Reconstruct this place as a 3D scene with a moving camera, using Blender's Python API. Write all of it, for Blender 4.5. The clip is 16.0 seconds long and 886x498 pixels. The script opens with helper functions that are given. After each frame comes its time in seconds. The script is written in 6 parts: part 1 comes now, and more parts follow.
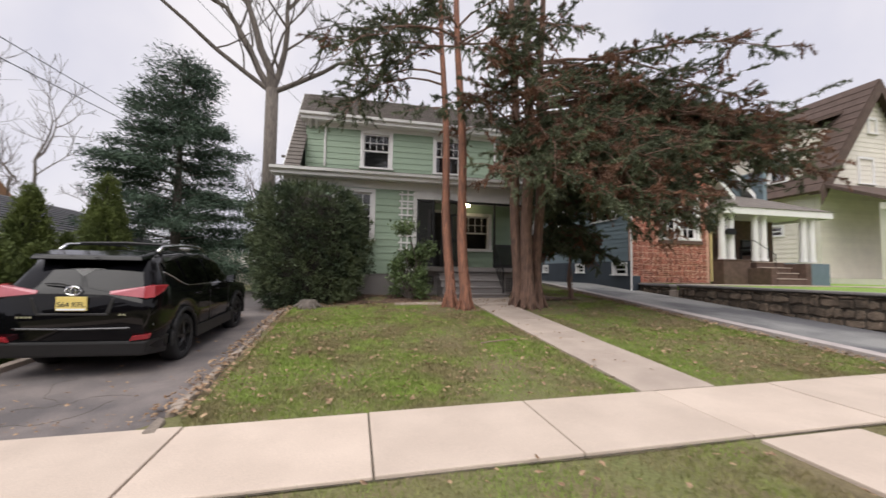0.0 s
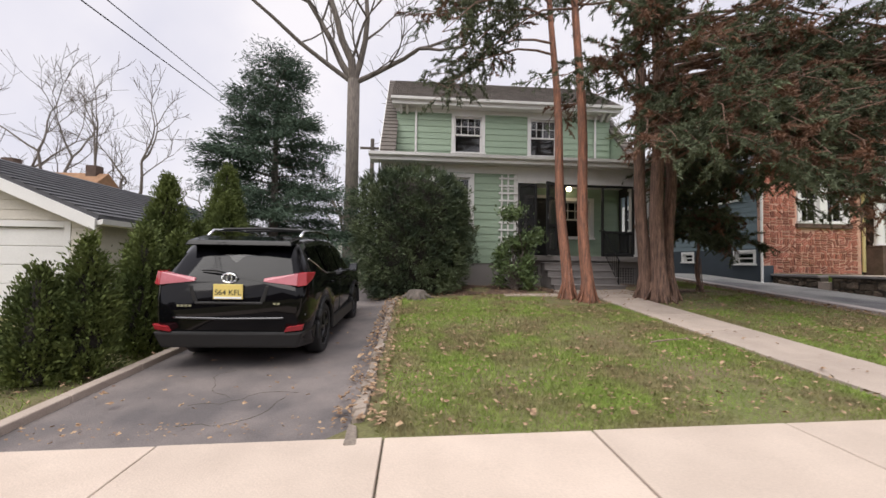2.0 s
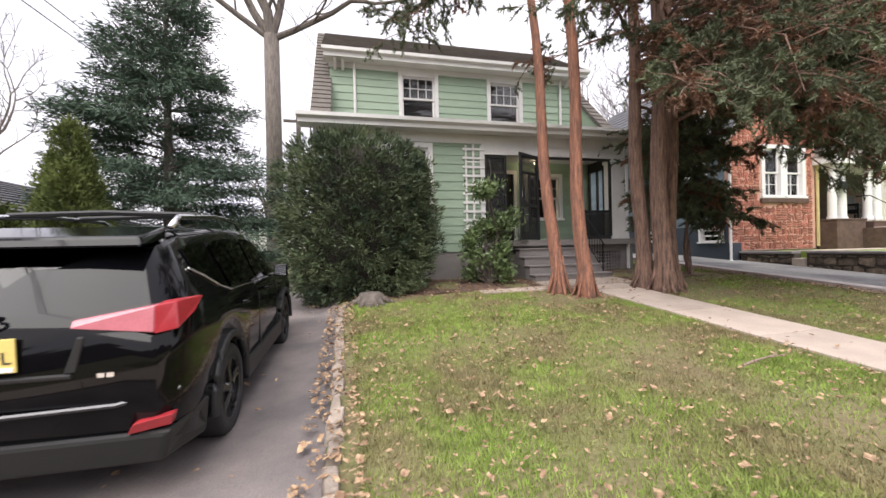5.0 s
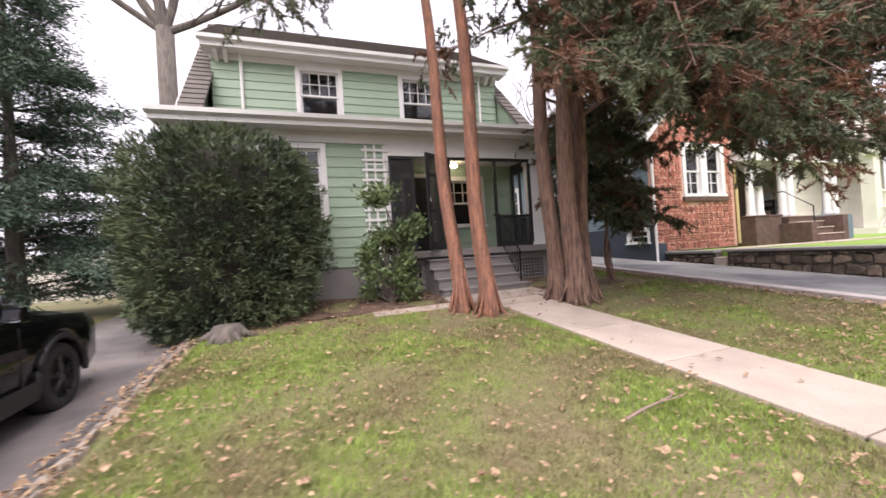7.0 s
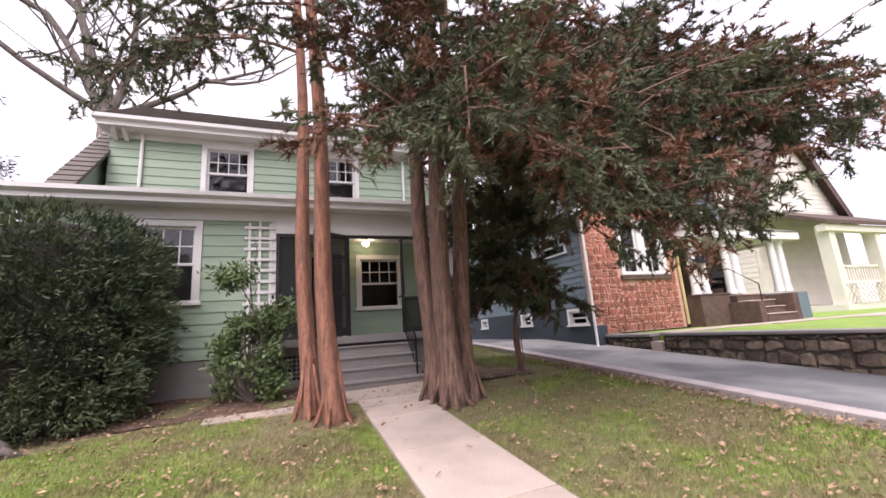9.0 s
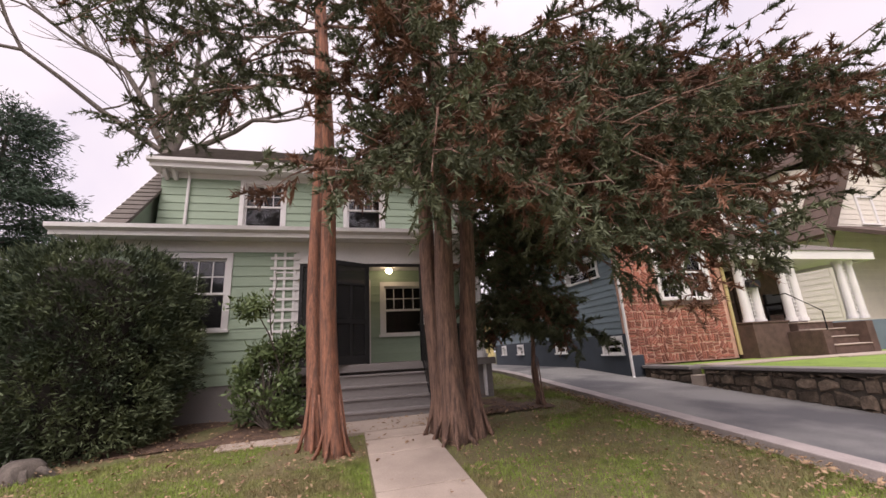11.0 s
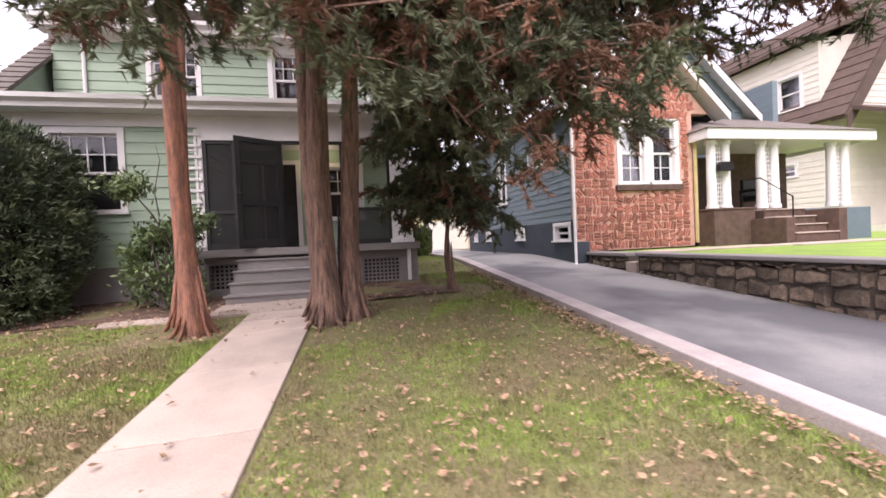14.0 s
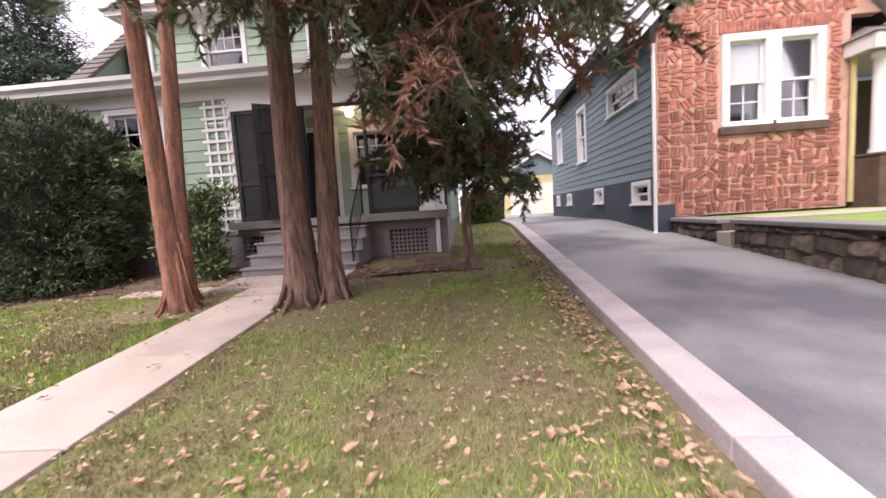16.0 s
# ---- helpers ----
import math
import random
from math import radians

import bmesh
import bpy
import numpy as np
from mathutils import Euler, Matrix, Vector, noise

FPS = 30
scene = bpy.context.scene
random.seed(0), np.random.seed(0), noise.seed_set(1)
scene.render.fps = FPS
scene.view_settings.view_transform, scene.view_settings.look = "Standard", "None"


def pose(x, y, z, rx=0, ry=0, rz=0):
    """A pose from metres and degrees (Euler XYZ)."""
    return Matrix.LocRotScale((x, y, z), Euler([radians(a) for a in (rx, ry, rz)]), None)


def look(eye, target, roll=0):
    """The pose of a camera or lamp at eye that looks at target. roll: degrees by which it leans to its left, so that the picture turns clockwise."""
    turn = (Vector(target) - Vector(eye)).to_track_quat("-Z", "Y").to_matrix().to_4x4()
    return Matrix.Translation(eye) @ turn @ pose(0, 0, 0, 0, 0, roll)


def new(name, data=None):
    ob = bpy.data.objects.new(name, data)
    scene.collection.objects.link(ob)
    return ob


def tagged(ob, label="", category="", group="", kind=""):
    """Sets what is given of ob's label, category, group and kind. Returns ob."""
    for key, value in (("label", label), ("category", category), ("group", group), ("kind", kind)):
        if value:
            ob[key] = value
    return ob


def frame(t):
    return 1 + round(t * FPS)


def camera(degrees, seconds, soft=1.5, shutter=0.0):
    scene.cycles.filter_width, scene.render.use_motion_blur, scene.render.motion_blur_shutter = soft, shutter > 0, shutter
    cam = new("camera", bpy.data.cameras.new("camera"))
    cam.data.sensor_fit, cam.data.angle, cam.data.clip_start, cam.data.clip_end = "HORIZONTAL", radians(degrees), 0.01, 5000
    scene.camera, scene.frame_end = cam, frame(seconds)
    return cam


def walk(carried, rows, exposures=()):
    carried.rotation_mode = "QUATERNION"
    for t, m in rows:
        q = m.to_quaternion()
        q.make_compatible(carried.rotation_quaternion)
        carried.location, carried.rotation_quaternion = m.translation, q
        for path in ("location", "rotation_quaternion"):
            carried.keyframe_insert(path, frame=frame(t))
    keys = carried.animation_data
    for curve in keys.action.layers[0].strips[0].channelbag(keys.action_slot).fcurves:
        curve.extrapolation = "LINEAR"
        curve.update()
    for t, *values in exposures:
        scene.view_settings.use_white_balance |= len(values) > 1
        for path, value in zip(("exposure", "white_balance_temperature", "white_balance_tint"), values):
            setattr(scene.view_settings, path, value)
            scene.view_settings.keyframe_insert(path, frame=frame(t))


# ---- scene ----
cam = camera(96.1, 16.0, shutter=0.5)
METRES, EYE, TILT, LEAN, TURN = 12.24, 1.38, 0.0, 0.0, -12.4
ROWS = [
    (0.0, 0.0, 0.0, 0.0, -0.06, 3.31, -0.99),
    (0.5, -0.0219, 0.015, -0.0007, 4.65, 3.21, -0.95),
    (1.0, -0.0521, 0.0261, -0.0018, 7.3, 2.94, -0.98),
    (1.5, -0.0794, 0.038, -0.0043, 8.45, 2.72, -0.98),
    (2.0, -0.1075, 0.0515, -0.0072, 8.06, 1.99, -0.88),
    (2.5, -0.1374, 0.0686, -0.0081, 6.57, 1.28, -0.52),
    (3.0, -0.1542, 0.0979, -0.0095, 5.13, 1.88, -0.08),
    (5.5, -0.1623, 0.236, 0.0051, -2.31, -0.48, 1.77),
    (6.0, -0.1349, 0.2553, 0.0069, -3.07, -0.42, 2.5),
    (6.5, -0.1058, 0.2758, 0.0084, -5.28, 0.72, 3.15),
    (7.0, -0.0685, 0.295, 0.0077, -7.21, 0.58, 3.58),
    (7.5, -0.0257, 0.3117, 0.0094, -8.43, 0.17, 3.94),
    (8.0, 0.0175, 0.3262, 0.0082, -8.56, 0.4, 4.22),
    (8.5, 0.0621, 0.332, 0.0083, -7.88, 3.06, 4.58),
    (9.0, 0.1015, 0.3363, 0.0122, -7.94, 11.49, 3.95),
    (11.5, 0.159, 0.3286, 0.0226, -0.4, 14.77, 3.14),
    (12.0, 0.1676, 0.3385, 0.0164, -2.79, 7.4, 3.31),
    (12.5, 0.1866, 0.3573, 0.0156, -4.02, 5.38, 4.28),
    (13.0, 0.2203, 0.3681, 0.0108, -2.01, 2.6, 3.93),
    (13.5, 0.259, 0.3762, 0.0095, -0.92, 1.49, 3.15),
    (14.0, 0.3011, 0.3819, 0.0104, 0.65, -1.03, 2.58),
    (14.5, 0.3385, 0.3868, 0.0103, 3.64, -3.59, 2.53),
    (15.0, 0.3688, 0.4103, 0.0082, 7.11, -4.9, 2.76),
    (15.5, 0.3976, 0.44, 0.008, 11.64, -4.41, 3.21),
    (16.0, 0.4107, 0.4774, 0.0094, 16.34, -5.34, 3.69),
]
walk(cam, [(t, pose(0, 0, EYE, TILT, LEAN, TURN) @ pose(METRES * x, METRES * y, METRES * z, 90 + pitch, roll, yaw)) for t, x, y, z, yaw, pitch, roll in ROWS],
     [(0, 0.15, 6500, 10), (2.5, 0.3, 6500, 10), (5.5, 0.9, 6500, 12), (8, 0.95, 6500, 20), (9, 0.92, 6400, 22), (11.5, 0.3, 6900, 22), (12.0, 0.55, 6700, 23), (12.5, 0.72, 6500, 24), (14, 1.05, 6500, 24), (16, 1.15, 6500, 24)])

# ---- world, sun, exposure ----
world = bpy.data.worlds.new("overcast_sky")
scene.world = world
world.use_nodes = True
wn, wl = world.node_tree.nodes, world.node_tree.links
sky = wn.new("ShaderNodeTexSky")
sky.sky_type, sky.sun_disc = "NISHITA", False
sky.sun_elevation, sky.sun_rotation = radians(38), radians(200)
sky.air_density, sky.dust_density, sky.ozone_density = 1.0, 3.0, 1.0
# a high even cloud layer, broken up softly, in front of the clear sky
tcw = wn.new("ShaderNodeTexCoord")
cl = wn.new("ShaderNodeTexNoise")
cl.inputs["Scale"].default_value, cl.inputs["Detail"].default_value = 2.2, 5
wl.new(tcw.outputs["Generated"], cl.inputs["Vector"])
cr = wn.new("ShaderNodeValToRGB")
cr.color_ramp.elements[0].position, cr.color_ramp.elements[1].position = 0.35, 0.68
cr.color_ramp.elements[0].color, cr.color_ramp.elements[1].color = (8.4, 8.3, 9.5, 1), (11.2, 10.7, 11.1, 1)
wl.new(cl.outputs["Fac"], cr.inputs["Fac"])
wm = wn.new("ShaderNodeMixRGB")
wm.inputs["Fac"].default_value = 0.9
wl.new(sky.outputs["Color"], wm.inputs["Color1"])
wl.new(cr.outputs["Color"], wm.inputs["Color2"])
bg = wn["Background"]
bg.inputs["Strength"].default_value = 0.082
wl.new(wm.outputs["Color"], bg.inputs["Color"])
sun = new("sun", bpy.data.lights.new("sun", "SUN"))
sun.data.energy, sun.data.angle, sun.data.color = 2.7, radians(60), (1.0, 0.96, 0.92)
sun.matrix_world = look((0, 0, 30), (7, 14, 6))

# ---- materials ----


def mat(name, base, var=0.25, scale=6.0, rough=0.8, metal=0.0, bump=0.3, fine=60.0, second=None, ramp=(0.35, 0.65), stretch=(1, 1, 1), rnd=0.0, spec=0.5):
    """A surface with two scales of variation and fine relief; rnd varies it from piece to piece."""
    m = bpy.data.materials.new(name)
    m.use_nodes = True
    n, l = m.node_tree.nodes, m.node_tree.links
    b = n["Principled BSDF"]
    tc, mp = n.new("ShaderNodeTexCoord"), n.new("ShaderNodeMapping")
    mp.inputs["Scale"].default_value = stretch
    l.new(tc.outputs["Object"], mp.inputs["Vector"])
    a, f = n.new("ShaderNodeTexNoise"), n.new("ShaderNodeTexNoise")
    a.inputs["Scale"].default_value, a.inputs["Detail"].default_value = scale, 5
    f.inputs["Scale"].default_value, f.inputs["Detail"].default_value = fine, 3
    for q in (a, f):
        l.new(mp.outputs["Vector"], q.inputs["Vector"])
    r = n.new("ShaderNodeValToRGB")
    r.color_ramp.elements[0].position, r.color_ramp.elements[1].position = ramp
    lo = second if second else tuple(c * (1 - var) for c in base)
    r.color_ramp.elements[0].color = (*lo, 1)
    r.color_ramp.elements[1].color = (*base, 1)
    l.new(a.outputs["Fac"], r.inputs["Fac"])
    hs = n.new("ShaderNodeHueSaturation")
    l.new(r.outputs["Color"], hs.inputs["Color"])
    mr = n.new("ShaderNodeMapRange")
    mr.inputs["From Min"].default_value, mr.inputs["From Max"].default_value = 0.3, 0.7
    mr.inputs["To Min"].default_value, mr.inputs["To Max"].default_value = 1 - var * 0.6, 1 + var * 0.6
    l.new(f.outputs["Fac"], mr.inputs["Value"])
    value = mr.outputs["Result"]
    if rnd:
        oi, ma = n.new("ShaderNodeObjectInfo"), n.new("ShaderNodeMapRange")
        ma.inputs["To Min"].default_value, ma.inputs["To Max"].default_value = 1 - rnd, 1 + rnd
        l.new(oi.outputs["Random"], ma.inputs["Value"])
        mu = n.new("ShaderNodeMath")
        mu.operation = "MULTIPLY"
        l.new(value, mu.inputs[0])
        l.new(ma.outputs["Result"], mu.inputs[1])
        value = mu.outputs[0]
    l.new(value, hs.inputs["Value"])
    l.new(hs.outputs["Color"], b.inputs["Base Color"])
    b.inputs["Roughness"].default_value, b.inputs["Metallic"].default_value = rough, metal
    b.inputs["Specular IOR Level"].default_value = spec
    if bump:
        bu = n.new("ShaderNodeBump")
        bu.inputs["Strength"].default_value, bu.inputs["Distance"].default_value = bump, 0.01
        l.new(f.outputs["Fac"], bu.inputs["Height"])
        l.new(bu.outputs["Normal"], b.inputs["Normal"])
    return m


def glass(name, clear=0.8, rough=0.03):
    """Window glass: partly clear, with a mirror-like sheen."""
    m = bpy.data.materials.new(name)
    m.use_nodes = True
    n, l = m.node_tree.nodes, m.node_tree.links
    n.remove(n["Principled BSDF"])
    tr, gl, mx, fr = n.new("ShaderNodeBsdfTransparent"), n.new("ShaderNodeBsdfGlossy"), n.new("ShaderNodeMixShader"), n.new("ShaderNodeFresnel")
    tr.inputs["Color"].default_value = (clear, clear, clear, 1)
    gl.inputs["Roughness"].default_value = rough
    fr.inputs["IOR"].default_value = 1.6
    l.new(fr.outputs["Fac"], mx.inputs["Fac"])
    l.new(tr.outputs["BSDF"], mx.inputs[1])
    l.new(gl.outputs["BSDF"], mx.inputs[2])
    l.new(mx.outputs["Shader"], n["Material Output"].inputs["Surface"])
    return m


def mesh_screen(name, cover=0.62):
    """Black insect screen: fine cloth that is partly clear."""
    m = bpy.data.materials.new(name)
    m.use_nodes = True
    n, l = m.node_tree.nodes, m.node_tree.links
    b = n["Principled BSDF"]
    b.inputs["Base Color"].default_value = (0.02, 0.02, 0.022, 1)
    b.inputs["Roughness"].default_value = 0.7
    tr, mx = n.new("ShaderNodeBsdfTransparent"), n.new("ShaderNodeMixShader")
    mx.inputs["Fac"].default_value = cover
    l.new(tr.outputs["BSDF"], mx.inputs[1])
    l.new(b.outputs["BSDF"], mx.inputs[2])
    l.new(mx.outputs["Shader"], n["Material Output"].inputs["Surface"])
    return m


def lit(name, colour, strength):
    m = bpy.data.materials.new(name)
    m.use_nodes = True
    b = m.node_tree.nodes["Principled BSDF"]
    b.inputs["Emission Color"].default_value = (*colour, 1)
    b.inputs["Emission Strength"].default_value = strength
    return m


M_SOIL = mat("lawn_soil", (0.15, 0.16, 0.058), 0.45, 1.8, 0.95, second=(0.17, 0.135, 0.075), fine=40, bump=0.8)
M_GRASS = mat("grass_blades", (0.235, 0.32, 0.07), 0.6, 1.3, 0.7, second=(0.235, 0.205, 0.10), ramp=(0.40, 0.58), fine=9, bump=0, spec=0.25)
M_MULCH = mat("leaf_mulch", (0.16, 0.10, 0.07), 0.4, 5, 0.95, second=(0.08, 0.05, 0.035), fine=50, bump=1.0)
M_LEAF = mat("dry_leaves", (0.43, 0.30, 0.185), 0.45, 22, 0.8, second=(0.21, 0.125, 0.075), ramp=(0.4, 0.6), fine=14, bump=0.3)
M_CONC = mat("pale_concrete", (0.60, 0.50, 0.42), 0.12, 1.6, 0.9, second=(0.52, 0.43, 0.36), fine=90, bump=0.35, rnd=0.06)
M_PATH = mat("old_path_concrete", (0.48, 0.40, 0.34), 0.16, 2.2, 0.9, second=(0.40, 0.33, 0.28), fine=90, bump=0.4, rnd=0.06)
M_JOINT = mat("joint_dirt", (0.10, 0.085, 0.06), 0.4, 12, 0.95)
M_ASPH = mat("worn_asphalt", (0.22, 0.19, 0.18), 0.3, 1.3, 0.88, second=(0.125, 0.112, 0.112), ramp=(0.4, 0.62), fine=110, bump=0.6)
M_ASPH2 = mat("sealed_asphalt", (0.27, 0.268, 0.26), 0.34, 0.55, 0.82, second=(0.12, 0.12, 0.128), ramp=(0.38, 0.56), fine=120, bump=0.5)
M_CURB = mat("kerb_concrete", (0.48, 0.425, 0.41), 0.18, 3, 0.9, second=(0.38, 0.335, 0.325), fine=80)
M_STONE = mat("border_stone", (0.36, 0.30, 0.25), 0.3, 6, 0.92, fine=50, bump=0.8, rnd=0.25)
M_GREEN = mat("green_siding", (0.33, 0.43, 0.32), 0.10, 1.5, 0.6, second=(0.29, 0.385, 0.285), fine=30, stretch=(0.25, 1, 3), bump=0.12, rnd=0.05)
M_WHITE = mat("white_trim_paint", (0.76, 0.75, 0.74), 0.06, 2, 0.55, fine=40, bump=0.08)
M_FOUND = mat("grey_foundation_paint", (0.265, 0.245, 0.24), 0.1, 2, 0.85, fine=50, bump=0.3)
M_GREY = mat("grey_porch_paint", (0.27, 0.25, 0.245), 0.14, 3, 0.7, fine=40, stretch=(0.3, 1, 2), bump=0.2, rnd=0.06)
M_ROOF = mat("brown_grey_shingle", (0.16, 0.14, 0.125), 0.25, 3, 0.95, fine=45, bump=0.8, rnd=0.12)
M_SLATE = mat("dark_grey_shingle", (0.10, 0.10, 0.11), 0.25, 3, 0.95, fine=45, bump=0.8, rnd=0.15)
M_BROWN = mat("brown_shingle", (0.11, 0.075, 0.062), 0.25, 3, 0.95, fine=40, bump=0.8)
M_RUST = mat("tan_shingle", (0.33, 0.19, 0.11), 0.25, 3, 0.95, fine=40, bump=0.8)
M_BLACK = mat("black_wood_and_crawl_shade", (0.022, 0.022, 0.024), 0.3, 5, 0.55, bump=0.1)
M_IRON = mat("black_iron", (0.02, 0.02, 0.022), 0.3, 10, 0.5, metal=0.6, bump=0.2)
M_GLASS = glass("window_glass", clear=0.9)
M_SCREEN = mesh_screen("insect_screen")
M_BLIND = mat("white_blind", (0.86, 0.89, 0.90), 0.05, 4, 0.8, bump=0.05)
M_DARK = mat("dark_room_shade", (0.06, 0.06, 0.065), 0.2, 3, 0.9, bump=0)
M_BARK = mat("red_cedar_bark", (0.42, 0.19, 0.12), 0.45, 5, 0.95, second=(0.19, 0.105, 0.08), fine=22, stretch=(6, 6, 0.7), bump=1.2)
M_BARK2 = mat("brown_cedar_bark", (0.31, 0.19, 0.14), 0.45, 5, 0.95, second=(0.12, 0.08, 0.066), fine=22, stretch=(6, 6, 0.7), bump=1.2)
M_BARK3 = mat("grey_bark", (0.17, 0.145, 0.125), 0.35, 4, 0.95, second=(0.10, 0.085, 0.075), fine=25, stretch=(4, 4, 0.8), bump=1.0)
M_CEDAR = mat("cedar_foliage", (0.14, 0.165, 0.095), 0.5, 1.2, 0.75, second=(0.085, 0.10, 0.062), fine=7, bump=0, spec=0.25)
M_TURF = mat("bright_turf", (0.24, 0.36, 0.06), 0.3, 2.0, 0.9, second=(0.17, 0.27, 0.05), fine=60, bump=1.0)
M_CEDARB = mat("browned_cedar_foliage", (0.24, 0.13, 0.085), 0.4, 1.5, 0.8, second=(0.14, 0.085, 0.06), fine=7, bump=0, spec=0.2)
M_SPRUCE = mat("spruce_needles", (0.085, 0.125, 0.085), 0.45, 1.0, 0.8, second=(0.05, 0.078, 0.056), fine=7, bump=0, spec=0.25)
M_YEW = mat("yew_foliage", (0.12, 0.15, 0.075), 0.5, 1.6, 0.65, second=(0.04, 0.06, 0.036), fine=9, bump=0, spec=0.3)
M_ARB = mat("arborvitae_foliage", (0.13, 0.16, 0.045), 0.4, 1.6, 0.75, second=(0.07, 0.095, 0.03), fine=9, bump=0, spec=0.25)
M_RHODO = mat("rhododendron_leaves", (0.14, 0.20, 0.075), 0.35, 3, 0.5, second=(0.085, 0.125, 0.05), fine=12, bump=0, spec=0.4)
M_CORE = mat("twig_core_shade", (0.03, 0.026, 0.02), 0.4, 8, 0.95, fine=30, bump=1.0)
M_PAINTB = mat("black_car_paint", (0.003, 0.003, 0.004), 0.1, 3, 0.06, bump=0, spec=0.3)
M_PAINTB.node_tree.nodes["Principled BSDF"].inputs["Coat Weight"].default_value = 0.0
M_PAINTB.node_tree.nodes["Principled BSDF"].inputs["Coat Roughness"].default_value = 0.02
M_CLAD = mat("dark_plastic", (0.016, 0.016, 0.017), 0.15, 6, 0.5, fine=200, bump=0.1)
M_TYRE = mat("tyre_rubber", (0.022, 0.022, 0.023), 0.2, 8, 0.8, fine=120, bump=0.3)
M_RIM = mat("dark_alloy", (0.10, 0.10, 0.105), 0.1, 8, 0.3, metal=0.9, bump=0)
M_CHROME = mat("chrome", (0.75, 0.76, 0.78), 0.04, 8, 0.15, metal=1.0, bump=0)
M_RED = mat("red_lamp_lens", (0.42, 0.035, 0.045), 0.1, 8, 0.1, bump=0, spec=0.7)
M_CLEAR = mat("pale_lamp_lens", (0.50, 0.17, 0.20), 0.1, 8, 0.1, bump=0, spec=0.7)
M_CARGLASS = glass("tinted_car_glass", clear=0.12)
M_PLATE = mat("yellow_plate", (0.78, 0.62, 0.20), 0.08, 4, 0.5, bump=0)
M_INK = mat("dark_ink", (0.03, 0.03, 0.03), 0.1, 4, 0.6, bump=0)
M_BRICK = mat("clinker_brick", (0.46, 0.175, 0.12), 0.35, 8, 0.9, second=(0.22, 0.085, 0.066), fine=60, bump=0.7, rnd=0.42)
M_MORTAR = mat("pink_mortar", (0.66, 0.40, 0.31), 0.2, 6, 0.95, fine=80, bump=0.6)
M_NAVY = mat("navy_foundation_paint", (0.045, 0.058, 0.075), 0.15, 2, 0.8, fine=40, bump=0.3)
M_BLUE = mat("blue_grey_siding", (0.17, 0.225, 0.255), 0.12, 2, 0.65, fine=30, stretch=(1, 0.25, 3), bump=0.15, rnd=0.06)
M_CREAM = mat("cream_siding", (0.72, 0.68, 0.60), 0.08, 2, 0.65, fine=30, bump=0.1, rnd=0.04)
M_GARWHITE = mat("pale_garage_siding", (0.64, 0.60, 0.54), 0.08, 2, 0.65, fine=30, bump=0.1, rnd=0.04)
M_YELLOW = mat("yellow_downspout_paint", (0.58, 0.48, 0.23), 0.12, 3, 0.6, bump=0.1)
M_ROCK = mat("fieldstone", (0.21, 0.16, 0.12), 0.45, 5, 0.92, second=(0.085, 0.066, 0.05), fine=30, bump=1.0, rnd=0.35)
M_ROCKJ = mat("dark_wall_mortar", (0.10, 0.085, 0.07), 0.3, 6, 0.95, fine=60, bump=0.8)
M_BRSTONE = mat("brown_porch_brick", (0.12, 0.075, 0.058), 0.35, 6, 0.92, fine=40, bump=0.8)
M_BLUEBASE = mat("slate_blue_paint", (0.13, 0.175, 0.21), 0.12, 3, 0.75, fine=40, bump=0.2)
M_LAMP = lit("warm_lamp_glass", (1.0, 0.80, 0.50), 14.0)
M_PLASTIC = mat("black_bin_plastic", (0.02, 0.022, 0.025), 0.15, 5, 0.5, bump=0.1)
M_WOODF = mat("weathered_fence", (0.30, 0.22, 0.17), 0.3, 6, 0.9, fine=40, stretch=(3, 3, 0.5), bump=0.5)

# ---- mesh helpers ----


